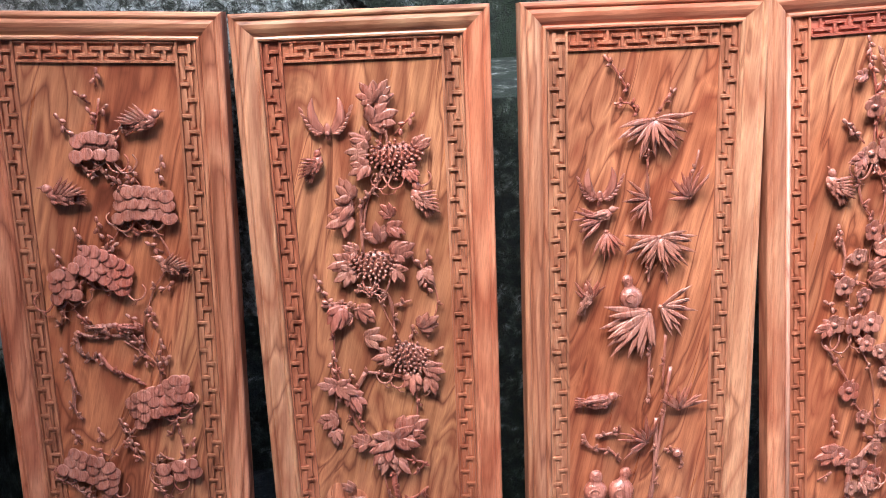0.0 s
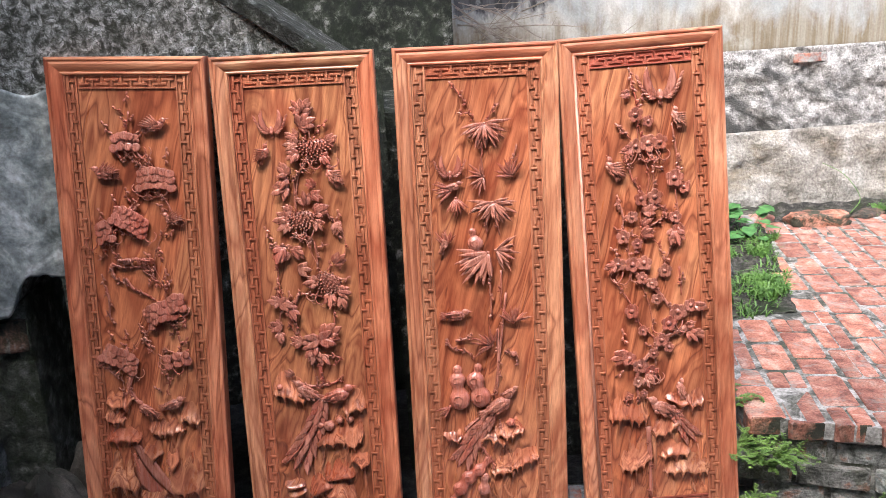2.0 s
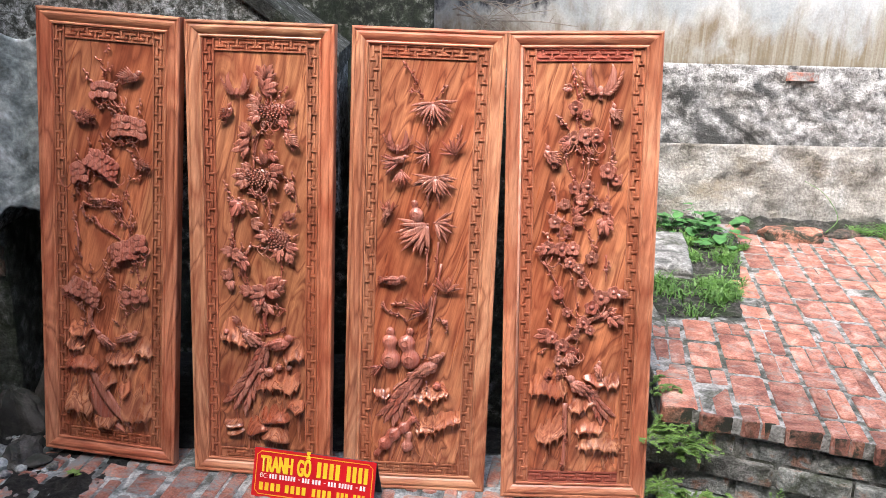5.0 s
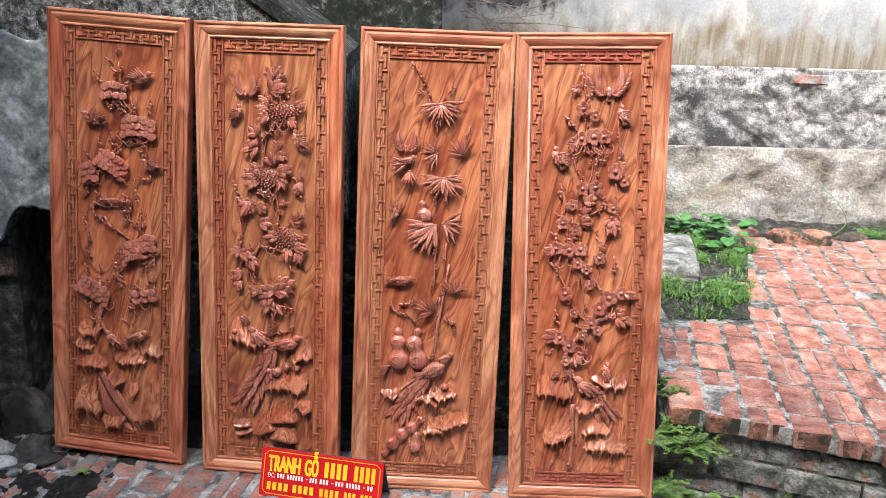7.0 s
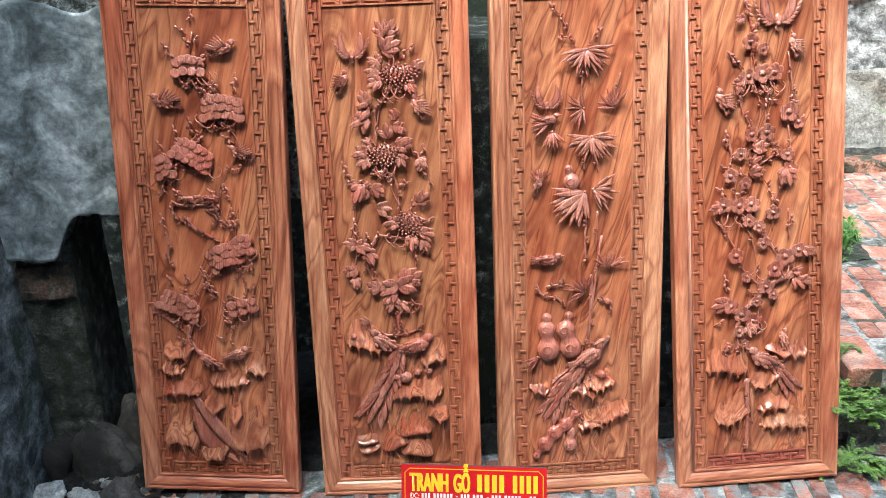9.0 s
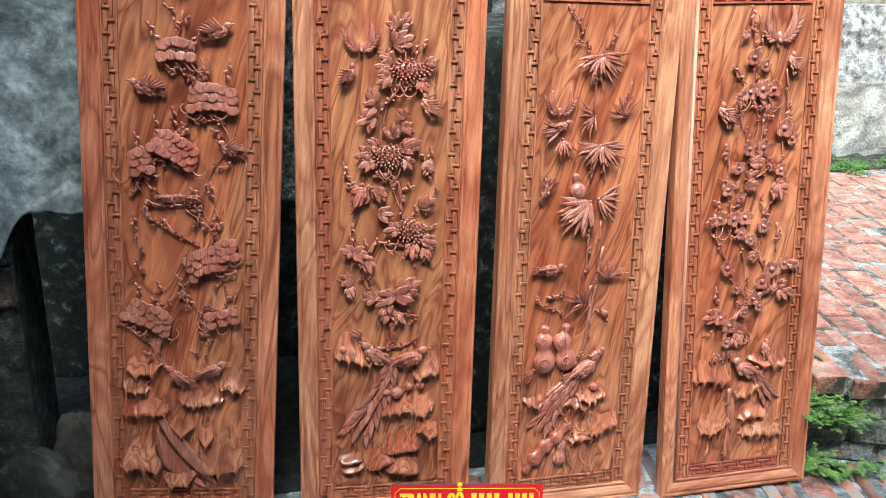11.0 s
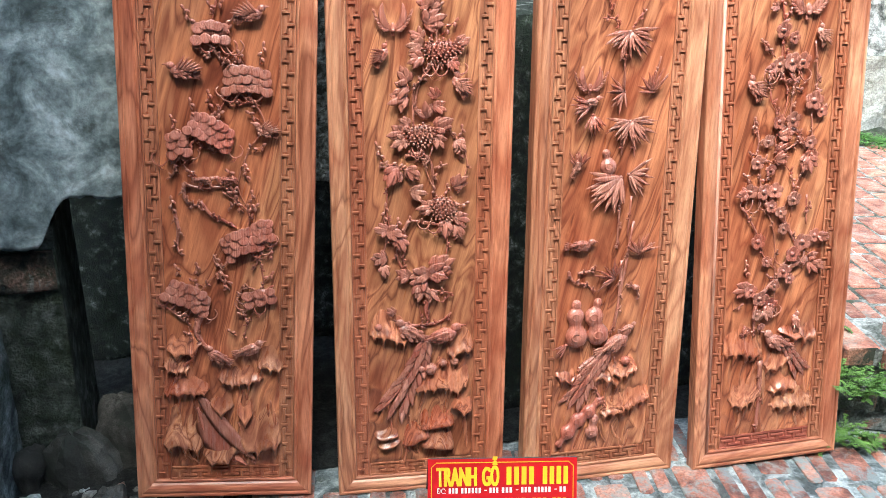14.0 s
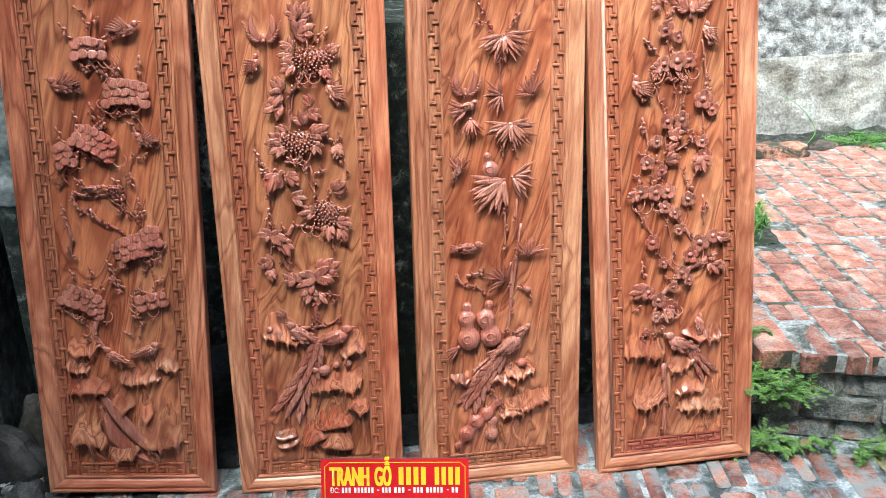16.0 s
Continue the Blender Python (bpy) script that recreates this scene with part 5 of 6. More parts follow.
def on_sign(u, v, d):
    """Place on the sign's front face: u across, v up the slope, d proud of it."""
    return Vector((u, -(SIGN_H - v) * math.sin(FOLD) - d * math.cos(FOLD), v * math.cos(FOLD) + d * math.sin(FOLD)))


def sign_slab(name, u0, v0, u1, v1, d0, d1, material, parent, label=""):
    bm = bmesh.new()
    loft(bm, [[on_sign(u, v, d) for u, v in ((u0, v0), (u1, v0), (u1, v1), (u0, v1))] for d in (d0, d1)])
    return part(name, bm, material, parent, label)


plate = sign_slab("face_plate", -0.193, 0.0, 0.193, SIGN_H, -0.003, 0.0, M_RED, sign, "glossy red printed face")
bm = bmesh.new()
loft(bm, [[(u, y, z) for u, y, z in ((-0.193, 0.0, SIGN_H * math.cos(FOLD)), (0.193, 0.0, SIGN_H * math.cos(FOLD)), (0.193, 0.06, 0.0), (-0.193, 0.06, 0.0))], [(u, y, z) for u, y, z in ((-0.193, 0.004, SIGN_H * math.cos(FOLD)), (0.193, 0.004, SIGN_H * math.cos(FOLD)), (0.193, 0.064, 0.0), (-0.193, 0.064, 0.0))]])
part("back_plate", bm, M_BACK, sign, "dark folded back board")
for u0, v0, u1, v1 in ((-0.172, 0.139, 0.172, 0.1412), (-0.172, 0.0088, 0.172, 0.011), (-0.1845, 0.021, -0.1825, 0.129), (0.1825, 0.021, 0.1845, 0.129)):
    sign_slab("border_line", u0, v0, u1, v1, 0.0002, 0.0007, M_YELLOW, plate)
for su in (-1, 1):
    for v0, sv in ((0.139, -1), (0.011, 1)):
        bm = bmesh.new()
        q = [(su * 0.172, v0 - 0.001), (su * 0.172, v0 + 0.001), (su * 0.1838, v0 + sv * 0.0105 + 0.001), (su * 0.1838, v0 + sv * 0.0105 - 0.001)]
        loft(bm, [[on_sign(u, v, d) for u, v in q] for d in (0.0002, 0.0007)])
        part("border_line", bm, M_YELLOW, plate)


def lettering(text, u0, u1, v0, v1, material, proud, bold=0.02):
    """Words set to a given width and height on the sign."""
    cu = bpy.data.curves.new("lettering", "FONT")
    cu.body = text
    cu.offset = bold
    tmp = new("lettering", cu)
    bpy.context.view_layer.update()
    me = bpy.data.meshes.new_from_object(tmp.evaluated_get(bpy.context.evaluated_depsgraph_get()))
    bpy.data.objects.remove(tmp)
    xs = [v.co.x for v in me.vertices]
    cap = 0.70
    for v in me.vertices:
        v.co = on_sign(u0 + (v.co.x - min(xs)) / (max(xs) - min(xs)) * (u1 - u0), v0 + v.co.y / cap * (v1 - v0), proud)
    me.materials.clear()
    me.materials.append(material)
    ob = new("lettering", me)
    ob.parent = plate
    return ob


for k in (-1, 0, 1):
    lettering("TRANH", -0.170 + 0.0017 * k, -0.068 + 0.0017 * k, 0.080, 0.128, M_YELLOW, 0.0008 + 0.0001 * k)
    lettering("GỖ", -0.052 + 0.0017 * k, -0.010 + 0.0017 * k, 0.080, 0.128, M_YELLOW, 0.0008 + 0.0001 * k)
lettering("ĐC:", -0.170, -0.146, 0.060, 0.074, M_WHITE, 0.0008, 0.0)
# names, address and number stand as plain bars, one to a character
for u0, u1, v0, v1, n, mt in ((0.010, 0.088, 0.081, 0.128, 4, M_YELLOW), (0.104, 0.176, 0.081, 0.128, 4, M_YELLOW), (-0.139, -0.113, 0.060, 0.074, 3, M_WHITE), (-0.107, -0.053, 0.060, 0.074, 6, M_WHITE),
                              (-0.034, -0.008, 0.060, 0.074, 3, M_WHITE), (-0.002, 0.028, 0.060, 0.074, 3, M_WHITE), (0.048, 0.076, 0.060, 0.074, 3, M_WHITE), (0.082, 0.128, 0.060, 0.074, 5, M_WHITE), (0.148, 0.168, 0.060, 0.074, 2, M_WHITE),
                              (-0.170, -0.096, 0.022, 0.046, 4, M_YELLOW), (-0.086, -0.014, 0.022, 0.046, 4, M_YELLOW), (0.000, 0.066, 0.022, 0.046, 4, M_YELLOW), (0.078, 0.118, 0.022, 0.046, 3, M_YELLOW), (0.130, 0.170, 0.022, 0.046, 3, M_YELLOW)):
    pitch = (u1 - u0) / n
    for k in range(n):
        sign_slab("printed_bar", u0 + pitch * k, v0, u0 + pitch * (k + 0.66), v1, 0.0002, 0.0007, mt, plate)
for u in (-0.044, 0.038, 0.138):
    sign_slab("printed_bar", u - 0.003, 0.066, u + 0.003, 0.0685, 0.0002, 0.0007, M_WHITE, plate)


# ---- plants ----
def leafy(name, dark, light):
    a = Mat(name)
    n1 = a.noise(a.coords((1, 1, 1), True), 30.0, 3)
    c = a.ramp(n1, [(0.3, dark), (0.7, light)])
    a.b.inputs["Subsurface Weight"].default_value = 0.0
    return a.done(c, 0.55)


M_FERN = leafy("fern leaf", (0.07, 0.15, 0.03), (0.24, 0.40, 0.10))
M_GRASS = leafy("grass blade", (0.035, 0.10, 0.018), (0.13, 0.27, 0.05))
M_BROAD = leafy("broad leaf", (0.025, 0.10, 0.025), (0.085, 0.235, 0.065))
M_TWIG = leafy("dry twig bark", (0.16, 0.13, 0.10), (0.36, 0.31, 0.26))


def leaflet(bm, p, d, up, length, width):
    s = d.cross(up).normalized()
    m = p + d * length * 0.5 + up * length * 0.08
    v = [bm.verts.new(q) for q in (p, m + s * width * 0.5, p + d * length, m - s * width * 0.5)]
    bm.faces.new(v)


def fern(x, y, z, n, length, lean=(0, -0.5), label="bright green fern growing from the terrace joints"):
    """A loose clump of fine sprays: arching stems, side stems and tiny leaflets."""
    rnd = random.Random(int(x * 1000) + int(y * 777) + n)
    bm = bmesh.new()
    up = Vector((0, 0, 1))
    length *= 0.9
    for i in range(n):
        a = rnd.uniform(0, 2 * math.pi)
        d = Vector((math.cos(a) * 0.9 + lean[0], math.sin(a) * 0.6 + lean[1], rnd.uniform(0.0, 1.0))).normalized()
        p = Vector((x + rnd.uniform(-0.05, 0.05), y + rnd.uniform(-0.015, 0.015), z + rnd.uniform(-0.015, 0.025)))
        ln = length * rnd.uniform(0.35, 0.9)
        k = 9
        for j in range(k):
            side_way = d.cross(up).normalized()
            for s in (-1, 1):
                if rnd.random() < 0.25:
                    continue
                b = (side_way * s * rnd.uniform(0.6, 1.1) + d * 0.8 + up * rnd.uniform(-0.25, 0.35)).normalized()
                sl = ln * rnd.uniform(0.14, 0.30) * (1 - 0.65 * j / k)
                across = b.cross(up).normalized()
                for m in range(4):
                    q = p + b * sl * (m + 0.6) / 4
                    for g in (-1, 1):
                        size = rnd.uniform(0.0035, 0.0065)
                        leaflet(bm, q, (across * g + b * 0.6 + up * rnd.uniform(-0.3, 0.4)).normalized(), up, size, size * 0.6)
                t = up * 0.0005
                bm.faces.new([bm.verts.new(v) for v in (p - t, p + b * sl - t, p + b * sl + t, p + t)])
            q = p + d * ln / k
            t = up * 0.0008
            bm.faces.new([bm.verts.new(v) for v in (p - t, q - t, q + t, p + t)])
            p = q
            d = (d + Vector((rnd.uniform(-0.1, 0.1), rnd.uniform(-0.1, 0.1), -0.11))).normalized()
    me = bpy.data.meshes.new("fern")
    bm.to_mesh(me)
    bm.free()
    me.materials.append(M_FERN)
    return tagged(new("fern", me), label, "fern", "ferns along the terrace", "")


def grass_patch(x0, x1, y0, y1, z, n, length, edge):
    rnd = random.Random(n)
    bm = bmesh.new()
    clumps = [(rnd.uniform(x0, x1), rnd.uniform(y0, y1), rnd.uniform(0.015, 0.05), rnd.uniform(0.5, 1.3)) for _ in range(n // 90)]
    for i in range(n):
        cx, cy, spread, tall = clumps[i % len(clumps)]
        x, y = rnd.gauss(cx, spread), rnd.gauss(cy, spread)
        if not edge(x, y):
            continue
        a = rnd.uniform(0, 6.28)
        d = Vector((math.cos(a) * 0.6, math.sin(a) * 0.6, rnd.uniform(0.5, 1.3))).normalized()
        ln = length * tall * rnd.uniform(0.4, 1.2)
        w = rnd.uniform(0.0018, 0.004)
        s = d.cross(Vector((0, 0, 1))).normalized() * w
        p = Vector((x, y, z - 0.004))
        m = p + d * ln * 0.6
        e = m + (d + Vector((0, 0, -0.9))).normalized() * ln * 0.45
        v = [bm.verts.new(q) for q in (p - s, p + s, m + s * 0.8, m - s * 0.8, e)]
        bm.faces.new(v[:4])
        bm.faces.new((v[3], v[2], v[4]))
        if i % 3 == 0:
            for k in range(3):
                a2 = rnd.uniform(0, 6.28)
                leaflet(bm, p + Vector((rnd.uniform(-0.01, 0.01), rnd.uniform(-0.01, 0.01), rnd.uniform(0.006, 0.03))), Vector((math.cos(a2), math.sin(a2), 0.3)).normalized(), Vector((0, 0, 1)), rnd.uniform(0.010, 0.02), rnd.uniform(0.006, 0.012))
    me = bpy.data.meshes.new("grass")
    bm.to_mesh(me)
    bm.free()
    me.materials.append(M_GRASS)
    return tagged(new("grass", me), "low green grass and weeds growing in the soil strip", "grass", "", "stuff")


def broad_plant(x, y, z, n):
    rnd = random.Random(n + int(x * 100))
    root = thing("weed_plant", pose(x, y, z), "broad-leaved green creeper at the wall foot", "plant")
    for i in range(n):
        bm = bmesh.new()
        px, py, pz = rnd.uniform(-0.12, 0.14), rnd.uniform(-0.10, 0.12), rnd.uniform(0.03, 0.12)
        a, ln = rnd.uniform(0, 6.28), rnd.uniform(0.045, 0.085)
        d = Vector((math.cos(a), math.sin(a), rnd.uniform(-0.25, 0.1))).normalized()
        s = d.cross(Vector((0, 0, 1))).normalized()
        rows = []
        for j in range(7):
            t = j / 6
            w = ln * 0.42 * (math.sin(math.pi * (0.22 + 0.77 * t)) ** 0.9)
            c = Vector((px, py, pz)) + d * ln * t + Vector((0, 0, -0.01 * t * t))
            rows.append([c - s * w + Vector((0, 0, 0.004)), c, c + s * w + Vector((0, 0, 0.004))])
        loft(bm, rows, False, False)
        tube(bm, [Vector((px * 0.4, py * 0.4, 0)), Vector((px * 0.8, py * 0.8, pz * 0.7)), Vector((px, py, pz))], [0.0014, 0.0012, 0.001], 5)
        part("leaf", bm, M_BROAD, root, "", True)
    return root


# ---- loose things ----
M_STONE = mottled("mossy stone", [(0.3, (0.10, 0.105, 0.10)), (0.5, (0.24, 0.24, 0.23)), (0.72, (0.45, 0.45, 0.44))], 14.0, 120.0, 0.92, 0.9, 0.01, (0.05, 0.06, 0.035), 9.0, (0.55, 0.66), (1, 1, 1), True)
M_PALESTONE = mottled("pale plaster lump", [(0.3, (0.30, 0.34, 0.34)), (0.6, (0.52, 0.56, 0.57)), (0.8, (0.68, 0.70, 0.70))], 14.0, 120.0, 0.9, 0.8, 0.006, None, 1, (0.5, 0.6), (1, 1, 1), True)
M_CLOTH = mottled("grimy grey sacking", [(0.3, (0.026, 0.026, 0.024)), (0.5, (0.064, 0.061, 0.057)), (0.7, (0.125, 0.121, 0.115))], 9.0, 300.0, 0.9, 0.3, 0.003, (0.03, 0.036, 0.03), 6.0, (0.5, 0.62), (1, 1, 1), True)


def lump(name, x, y, z, r, material, label, category, group="", angular=0.5, sharp=2.2, spin=0.0, crease=0.0, boxy=0.0):
    """An uneven stone or crumpled heap resting on its base."""
    bm = bmesh.new()
    bmesh.ops.create_icosphere(bm, subdivisions=4 if max(r) > 0.03 else 2, radius=1.0)
    for v in bm.verts:
        p = v.co.lerp(v.co / max(abs(v.co.x), abs(v.co.y), abs(v.co.z)), boxy)
        f = 1 + angular * (noise.noise(p * sharp * 0.6 + Vector((x * 31, y * 17, 0))) + 0.5 * abs(noise.noise(p * sharp * 1.7 + Vector((y * 13, x * 7, 2)))) + 0.18 * noise.noise(p * sharp * 4.3))
        f -= crease * (1 - min(1, abs(noise.noise(p * 2.6 + Vector((x * 9, 3, y * 5)))) * 3)) ** 2 + 0.5 * crease * (1 - min(1, abs(noise.noise(p * 5.2 + Vector((y * 9, 1, x * 5)))) * 3)) ** 2
        if crease:
            f += 0.09 * (1.1 - p.z) * abs(math.sin(math.atan2(p.y, p.x) * 5 + 2.5 * noise.noise(p * 1.6 + Vector((x * 9, y * 9, 0)))))
        v.co = Vector((p.x * r[0] * f, p.y * r[1] * f, max(-0.72 * r[2], p.z * r[2] * f) + 0.72 * r[2]))
    ob = new(name, mesh_of(name, bm, material, False))
    ob.matrix_world = pose(x, y, z, 0, 0, spin)
    for p in ob.data.polygons:
        p.use_smooth = True
    return tagged(ob, label, category, group)


lump("stone_slab", 1.69, 2.76, 0.25, (0.095, 0.28, 0.055), M_STONE, "flat mossy grey stone slab beside the terrace", "stone", "", 0.07, 3.5, -10, 0.0, 0.9)
lump("brick_fragment", 2.14, 3.20, 0.268, (0.075, 0.045, 0.032), M_WETBRICK, "broken brick lying at the wall foot", "brick", "rubble at the wall foot", 0.15, 3.0, 5, 0.0, 0.85)
lump("brick_fragment", 2.40, 3.10, 0.268, (0.14, 0.06, 0.046), M_ENDBRICK, "moss-covered broken brick at the wall foot", "brick", "rubble at the wall foot", 0.18, 3.0, -8, 0.0, 0.8)
lump("brick_fragment", 2.70, 3.18, 0.268, (0.10, 0.05, 0.03), M_PIERBRICK, "small dark broken brick at the wall foot", "brick", "rubble at the wall foot", 0.35, 3.0, 20)
lump("plaster_lump", -0.925, 1.475, 0.0, (0.045, 0.03, 0.036), M_PALESTONE, "pale broken lump of plaster on the ground", "rubble", "rubble by the pier", 0.35, 2.2, 20)
lump("plaster_lump", -0.825, 1.445, 0.0, (0.048, 0.03, 0.028), M_PALESTONE, "white broken flake of plaster on the ground", "rubble", "rubble by the pier", 0.45, 2.2, -30)
lump("plaster_lump", -0.80, 1.36, 0.0, (0.06, 0.03, 0.022), M_PALESTONE, "flat whitish plaster flake on the ground", "rubble", "rubble by the pier", 0.35, 2.2, 10)
lump("stone", -0.93, 1.60, 0.0, (0.05, 0.03, 0.075), M_CLOTH, "grey angular stone leaning by the pier", "stone", "rubble by the pier", 0.4, 2.0, 35)
lump("stone", -0.985, 1.36, 0.0, (0.035, 0.03, 0.03), M_STONE, "small grey stone on the ground", "stone", "rubble by the pier", 0.4, 2.0, 35)
lump("stone", -0.66, 1.40, 0.0, (0.04, 0.035, 0.016), M_CLOTH, "flat grey stone on the ground", "stone", "rubble by the pier", 0.4, 2.0, 5)


def sack_heap(x, y, rx, ry, h, seed, label):
    """Slumped cloth: hanging folds that deepen towards the ground."""
    bm = bmesh.new()
    loops = []
    n, m = 20, 8
    for j in range(m + 1):
        t = j / m
        lp = []
        for i in range(n):
            a = 2 * math.pi * i / n
            c = Vector((math.cos(a), math.sin(a), 0))
            w = noise.noise(c * 1.3 + Vector((seed, 0, t * 0.7)))
            fold = (1 - abs(math.sin(a * 4.5 + seed + 2.4 * w + t * 0.8))) ** 1.5
            rad = (0.10 + 0.90 * t ** 0.62) * (1 + 0.22 * w + (0.34 * fold - 0.10) * min(1, t * 1.6) + 0.22 * abs(noise.noise(c * 2.2 + Vector((seed, 7, t * 2.4)))) + 0.03 * noise.noise(c * 6 + Vector((seed, 3, t * 4))))
            z = h * (1 - t ** 1.7) * (1 + 0.12 * w) + 0.012 * noise.noise(c * 3 + Vector((0, seed, t * 5))) * (t < 1)
            lean = 0.25 * (1 - t) * math.sin(seed * 3)
            lp.append((rx * (rad * c.x + lean), ry * (rad * c.y + lean * 0.5), max(0.0, z)))
        loops.append(lp)
    loft(bm, loops)
    ob = new("sack", mesh_of("sack", bm, M_CLOTH))
    ob.matrix_world = pose(x, y, 0)
    return tagged(ob, label, "sack")


sack_heap(-0.80, 1.61, 0.10, 0.07, 0.15, 1.3, "crumpled grimy grey sack on the ground")
sack_heap(-0.73, 1.45, 0.055, 0.09, 0.055, 4.1, "limp grey end of sacking on the ground")
sack_heap(-0.68, 1.69, 0.10, 0.07, 0.20, 7.7, "grey sacking slumped in the opening")

rnd = random.Random(77)
for i in range(26):
    q = rnd.uniform(0.010, 0.022)
    lump("rubble_chip", rnd.uniform(-1.02, -0.60), rnd.uniform(1.30, 1.62), 0.0, (q, q * 0.8, q * rnd.uniform(0.4, 0.8)), rnd.choice((M_STONE, M_CLOTH, M_WETBRICK, M_PALESTONE)), "small chip of rubble on the ground", "rubble", "rubble by the pier", 0.5, 2.2, rnd.uniform(0, 90))


def stick(name, pts, r, material, label, category):
    bm = bmesh.new()
    line = smooth_line(pts, 4)
    tube(bm, line, [r * (1 - 0.5 * i / len(line)) * (1 + 0.2 * noise.noise(p * 60)) for i, p in enumerate(line)], 6)
    return tagged(new(name, mesh_of(name, bm, material, True)), label, category)


stick("stick", [(-1.05, 1.30, 0.012), (-0.90, 1.27, 0.014), (-0.72, 1.22, 0.012)], 0.009, M_TWIG, "thin bare stick lying on the ground", "stick")
stick("stick", [(2.10, 3.02, 0.285), (2.20, 2.97, 0.292), (2.33, 2.98, 0.286)], 0.006, M_PALESTONE, "pale bent stick lying on the terrace", "stick")
stick("stick", [(2.62, 3.20, 0.30), (2.70, 3.26, 0.36), (2.66, 3.36, 0.46), (2.56, 3.40, 0.52)], 0.0024, M_GRASS, "thin green stem arching by the wall", "stem")

rnd = random.Random(11)
brush = thing("brushwood", pose(0, 0, 0), "heap of dry bare twigs lodged on the wall ledge", "twigs")
ends = [((0.70, 3.30, 1.40), (1.15, 3.42, 1.33)), ((0.72, 3.32, 1.43), (1.06, 3.40, 1.28)), ((0.70, 3.30, 1.33), (1.20, 3.45, 1.36)), ((0.78, 3.35, 1.16), (0.95, 3.30, 1.43)), ((0.95, 3.45, 1.36), (1.27, 3.30, 1.62)),
        ((1.02, 3.42, 1.37), (1.50, 3.34, 1.55)), ((1.38, 3.45, 1.14), (1.56, 3.30, 1.30)), ((0.85, 3.40, 1.30), (1.32, 3.42, 1.28)), ((0.70, 3.30, 1.36), (1.00, 3.36, 1.20))]
for i in range(20):
    x = rnd.uniform(0.66, 0.9)
    ends.append(((x, rnd.uniform(3.28, 3.5), rnd.uniform(1.14, 1.44)), (x + rnd.uniform(0.12, 0.4), rnd.uniform(3.3, 3.5), rnd.uniform(1.12, 1.42))))
for p, q in ends:
    p, q = Vector(p), Vector(q)
    bm = bmesh.new()
    m = (p + q) / 2 + Vector((rnd.uniform(-0.03, 0.03), 0, rnd.uniform(-0.03, 0.03)))
    line = smooth_line([p, m, q], 4)
    r = rnd.uniform(0.0018, 0.0042)
    tube(bm, line, [r * (1 - 0.6 * k / len(line)) for k in range(len(line))], 5)
    t = line[5]
    tube(bm, [t, t + Vector((rnd.uniform(0.02, 0.1), 0, rnd.uniform(-0.06, 0.09)))], [r * 0.6, r * 0.25], 5)
    part("twig", bm, M_TWIG, brush, "", True)

# plants along the terrace
for row in ((1.30, 1.30, 0.20, 22, 0.11), (1.36, 1.28, 0.17, 20, 0.10), (1.41, 1.27, 0.18, 16, 0.13), (1.29, 1.27, 0.03, 22, 0.10), (1.38, 1.24, 0.02, 24, 0.09), (1.46, 1.215, 0.03, 14, 0.07), (1.60, 1.16, 0.03, 26, 0.10), (1.70, 1.12, 0.03, 18, 0.09), (1.86, 1.06, 0.02, 14, 0.08), (1.36, 1.42, 0.29, 16, 0.06), (1.34, 1.52, 0.28, 10, 0.05)):
    fern(*row)
grass_patch(1.42, 2.2, 2.05, 3.3, 0.290, 5200, 0.072, lambda x, y: x < 1.80 + 0.34 * (y - 2.05) + 0.07 * noise.noise(Vector((x * 7, y * 7, 0))) and not (1.60 < x + 0.12 * (2.76 - y) < 1.78 and 2.46 < y < 3.06))
grass_patch(2.55, 3.8, 3.14, 3.36, 0.290, 2200, 0.04, lambda x, y: x > 2.75 + 0.1 * noise.noise(Vector((x * 6, y * 6, 0))))
for x, y, n in ((1.88, 3.10, 22), (2.02, 3.22, 16), (1.78, 3.22, 16), (1.98, 2.98, 12)):
    broad_plant(x, y, 0.285, n)

sprout = thing("sprout", pose(-0.51, 1.318, 0.0), "tiny green sprout between the ground bricks", "plant")
for k in range(6):
    bm = bmesh.new()
    q = k * 1.05
    leaflet(bm, Vector((0, 0, 0.012 + 0.003 * k)), Vector((math.cos(q), math.sin(q), 0.25)).normalized(), Vector((0, 0, 1)), 0.026, 0.018)
    tube(bm, [Vector((0, 0, 0)), Vector((0.001, 0, 0.012 + 0.003 * k))], [0.0012, 0.001], 5)
    part("leaf", bm, M_FERN, sprout)


# ---- bricks ----
def brick_mesh(name, lx, ly, lz, seed, material, end=None):
    """A worn brick: bevelled box with knocked corners, base at z = 0."""
    rnd = random.Random(seed)
    bm = bmesh.new()
    b = 0.005
    loops = []
    for z, i in ((0, 0.001), (lz - b, 0.0), (lz - b * 0.3, b * 0.4), (lz, b * 1.3)):
        lp = []
        for sx, sy in ((-1, -1), (1, -1), (1, 1), (-1, 1)):
            for k in (0, 1):
                cx, cy = sx * (lx / 2 - i), sy * (ly / 2 - i)
                cut = 0.006 + rnd.uniform(0, 0.006)
                first = (sx * sy > 0) == (k == 0)
                lp.append((cx - (0 if first else sx * cut) + rnd.uniform(-0.0012, 0.0012), cy - (sy * cut if first else 0) + rnd.uniform(-0.0012, 0.0012), z + rnd.uniform(-0.0012, 0.0012) * (z > 0)))
        loops.append(lp)
    loft(bm, loops)
    me = mesh_of(name, bm, material)
    if end:
        me.materials.append(end)
        for f in me.polygons:
            f.material_index = int(f.normal.y < -0.8)
    return me


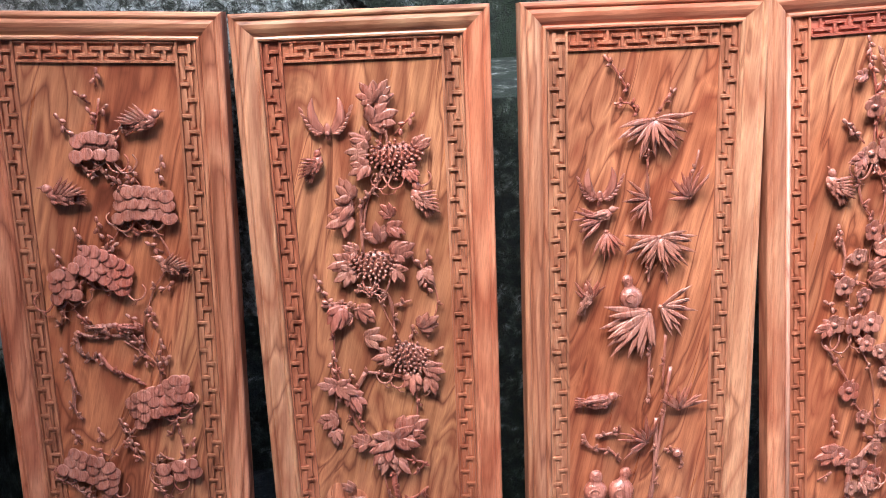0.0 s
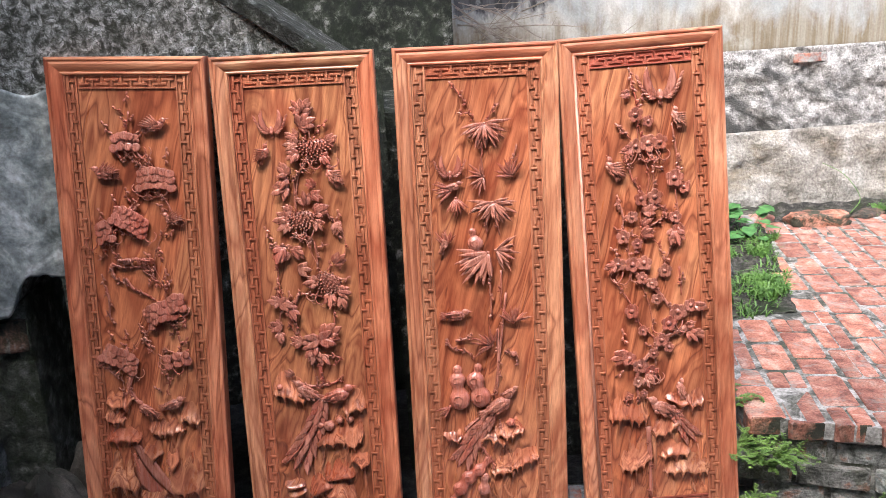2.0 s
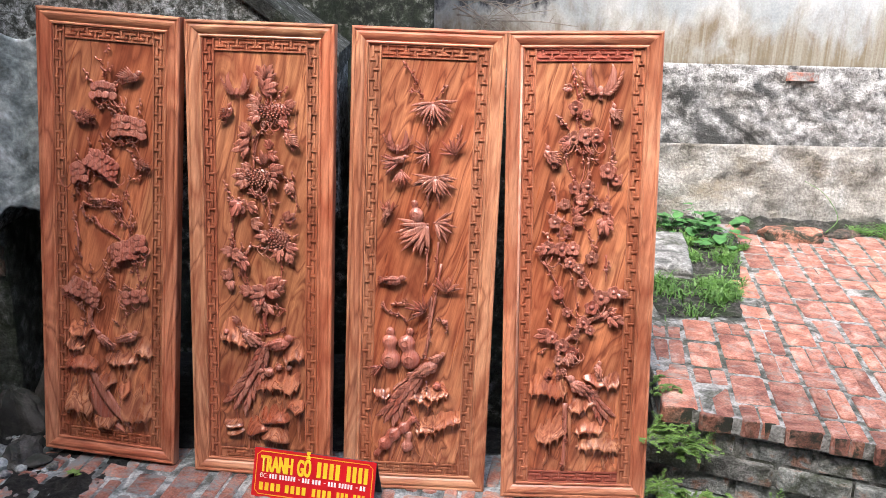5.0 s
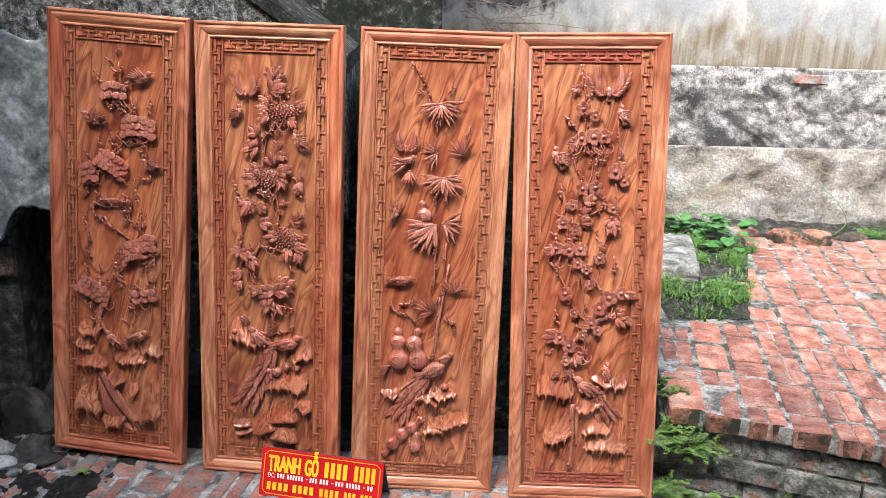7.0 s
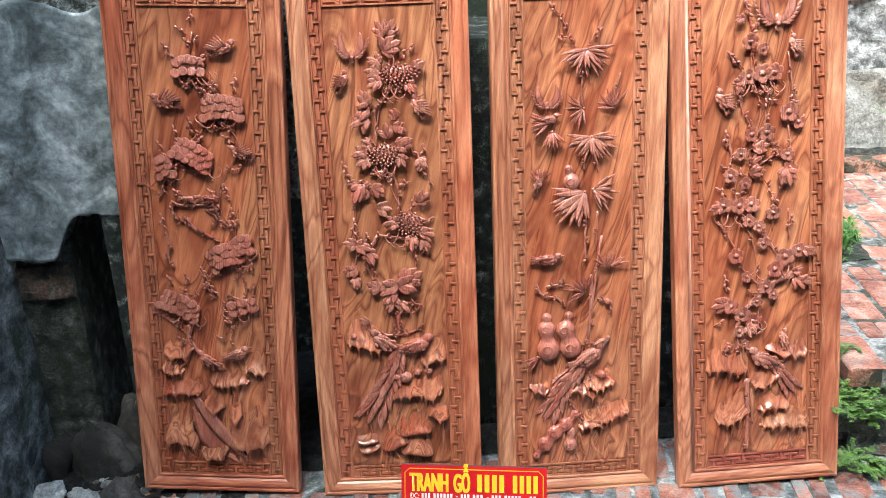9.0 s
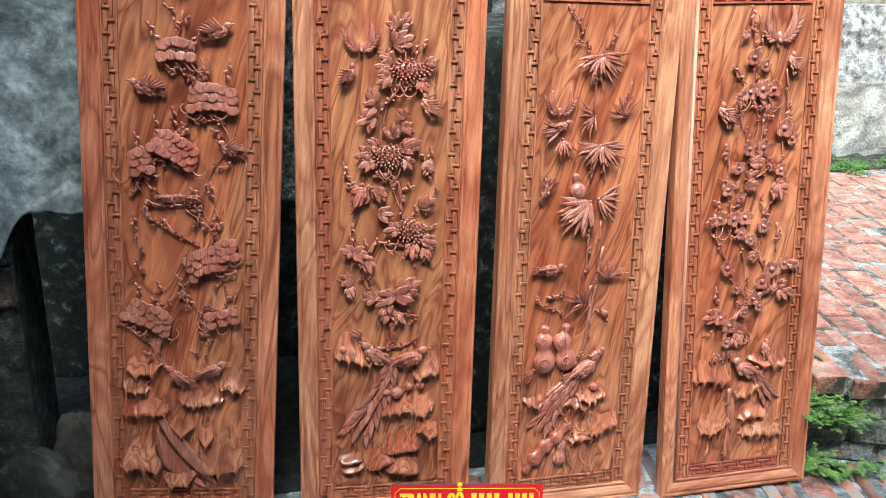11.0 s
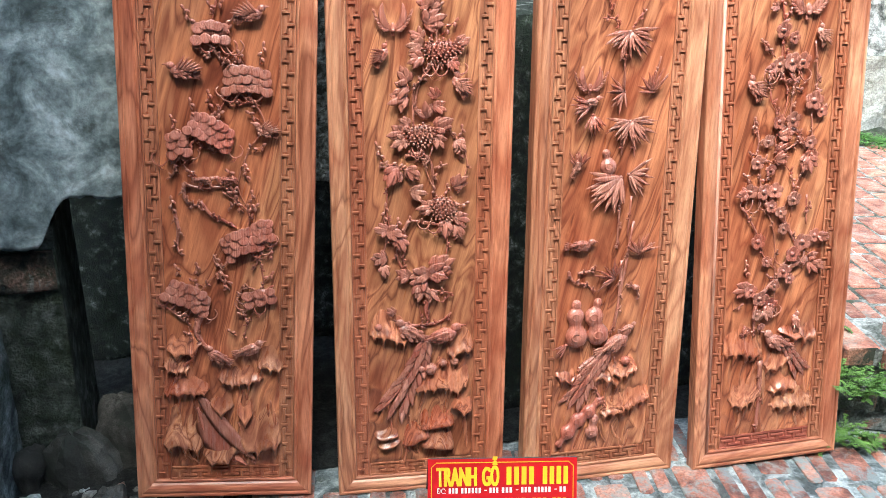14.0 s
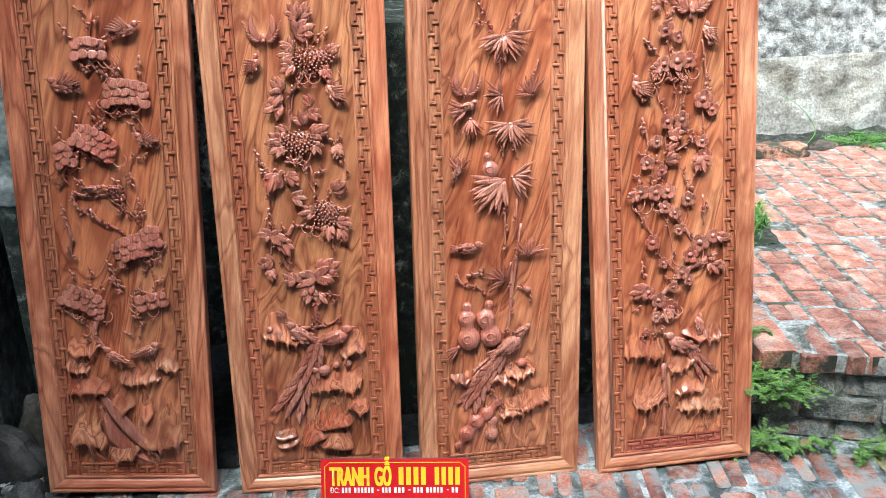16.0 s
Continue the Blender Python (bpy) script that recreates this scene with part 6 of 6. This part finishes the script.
FLAT = [brick_mesh("brick", 0.107, 0.205, 0.056, k, M_BRICK) for k in range(4)]
EDGE = [brick_mesh("brick", 0.051, 0.205, 0.056, 10 + k, M_BRICK) for k in range(4)]
FLATEND = [brick_mesh("brick", 0.107, 0.205, 0.056, 80 + k, M_BRICK, M_ENDBRICK) for k in range(3)]
EDGEEND = [brick_mesh("brick", 0.051, 0.205, 0.056, 90 + k, M_BRICK, M_ENDBRICK) for k in range(3)]
GFLAT = [brick_mesh("brick", 0.095, 0.196, 0.02, 20 + k, M_WETBRICK) for k in range(5)]
GEDGE = [brick_mesh("brick", 0.043, 0.196, 0.02, 40 + k, M_WETBRICK) for k in range(4)]
FRONT = [brick_mesh("brick", 0.205, 0.10, 0.062, 60 + k, M_SIDEBRICK) for k in range(5)]


def lay(meshes, x, y, z, yaw, parent, rnd, tip=0.6, stretch=1.0):
    ob = new("brick", rnd.choice(meshes))
    ob.parent = parent
    ob.matrix_world = pose(x, y, z, rnd.uniform(-tip, tip), rnd.uniform(-tip, tip), math.degrees(yaw) + rnd.uniform(-1.2, 1.2))
    ob.scale = (rnd.uniform(0.96, 1.02), stretch * rnd.uniform(0.95, 1.02), 1)
    return ob


def columns(u_from, u_to, v_from, v_to, flat, edge, z, parent, inside, seed, pitch=0.119, most=300, start=None):
    rnd = random.Random(seed)
    laid, rest = 0, []
    u = u_from
    while u < u_to:
        v = v_from + rnd.uniform(0, 0.2) if start is None else start(u) + rnd.uniform(-0.006, 0.010)
        first = start is not None
        while v < v_to:
            ln = rnd.choice((0.205, 0.205, 0.205, 0.11))
            pair = rnd.random() < 0.45
            x, y = grid_to_world(u, v + ln / 2)
            if inside(x, y) and laid < most:
                for du in ((-0.0265, 0.0265) if pair else (0,)):
                    bx, by = grid_to_world(u + du + rnd.uniform(-0.003, 0.003), v + ln / 2)
                    lay((EDGEEND if first else edge) if pair else (FLATEND if first else flat), bx, by, z + rnd.uniform(-0.003, 0.003), YAW, parent, rnd, 0.7, ln / 0.205)
                    laid += 1
            v += ln + rnd.uniform(0.006, 0.016)
            first = False
        u += pitch
    return laid


def on_terrace(x, y):
    if y < front_y(x) or y > 3.22:
        return False
    if y < 2.03:
        return x > 1.37
    return x > 1.78 + 0.32 * (y - 2.03)


def front_v(u):
    c, sn = math.cos(YAW), math.sin(YAW)
    return (1.853 - 0.4 * u * c - u * sn) / (c - 0.4 * sn)


columns(1.105, 3.4, 1.2, 4.4, FLAT, EDGE, 0.2365, terrace, on_terrace, 5, 0.119, 340, front_v)
rnd = random.Random(8)
away = Vector((1, -0.40, 0)).normalized()
edge_yaw = math.atan2(away.y, away.x)
for r, z in enumerate((0.008, 0.080, 0.154)):
    for k in range(10):
        p = Vector((1.355, 1.335, 0)) + away * (0.10 + 0.216 * k - (0.10 if r % 2 else 0))
        q = Vector((-away.y, away.x, 0)) * (0.052 + (0.004, -0.012, 0.012)[r])
        lay(FRONT, p.x + q.x, p.y + q.y, z, edge_yaw, terrace, rnd, 1.0)
for k in range(5):
    for z in (0.008, 0.080, 0.154, 0.226):
        lay(FRONT, 1.385 + 0.02 * k, 1.50 + 0.2 * k - (0.03 if z in (0.08, 0.226) else 0), z, radians(83), terrace, rnd, 1.0)


def on_yard(x, y):
    if not (-1.05 < x < 2.4 and 0.75 < y < 1.50):
        return False
    return y < (1.29 - 0.40 * (x - 1.345) if x > 1.25 else 1.62)


columns(-1.6, 2.4, 0.55, 2.0, GFLAT, GEDGE, -0.016, ground, on_yard, 15, 0.121, 300)

# bare brick showing where the render of the wall base has fallen
BARE = brick_mesh("brick", 0.17, 0.10, 0.045, 7, M_WETBRICK)
ob = new("brick", BARE)
ob.parent = upper
ob.matrix_world = pose(2.52, 3.567, 1.02, -8, 0, 1)
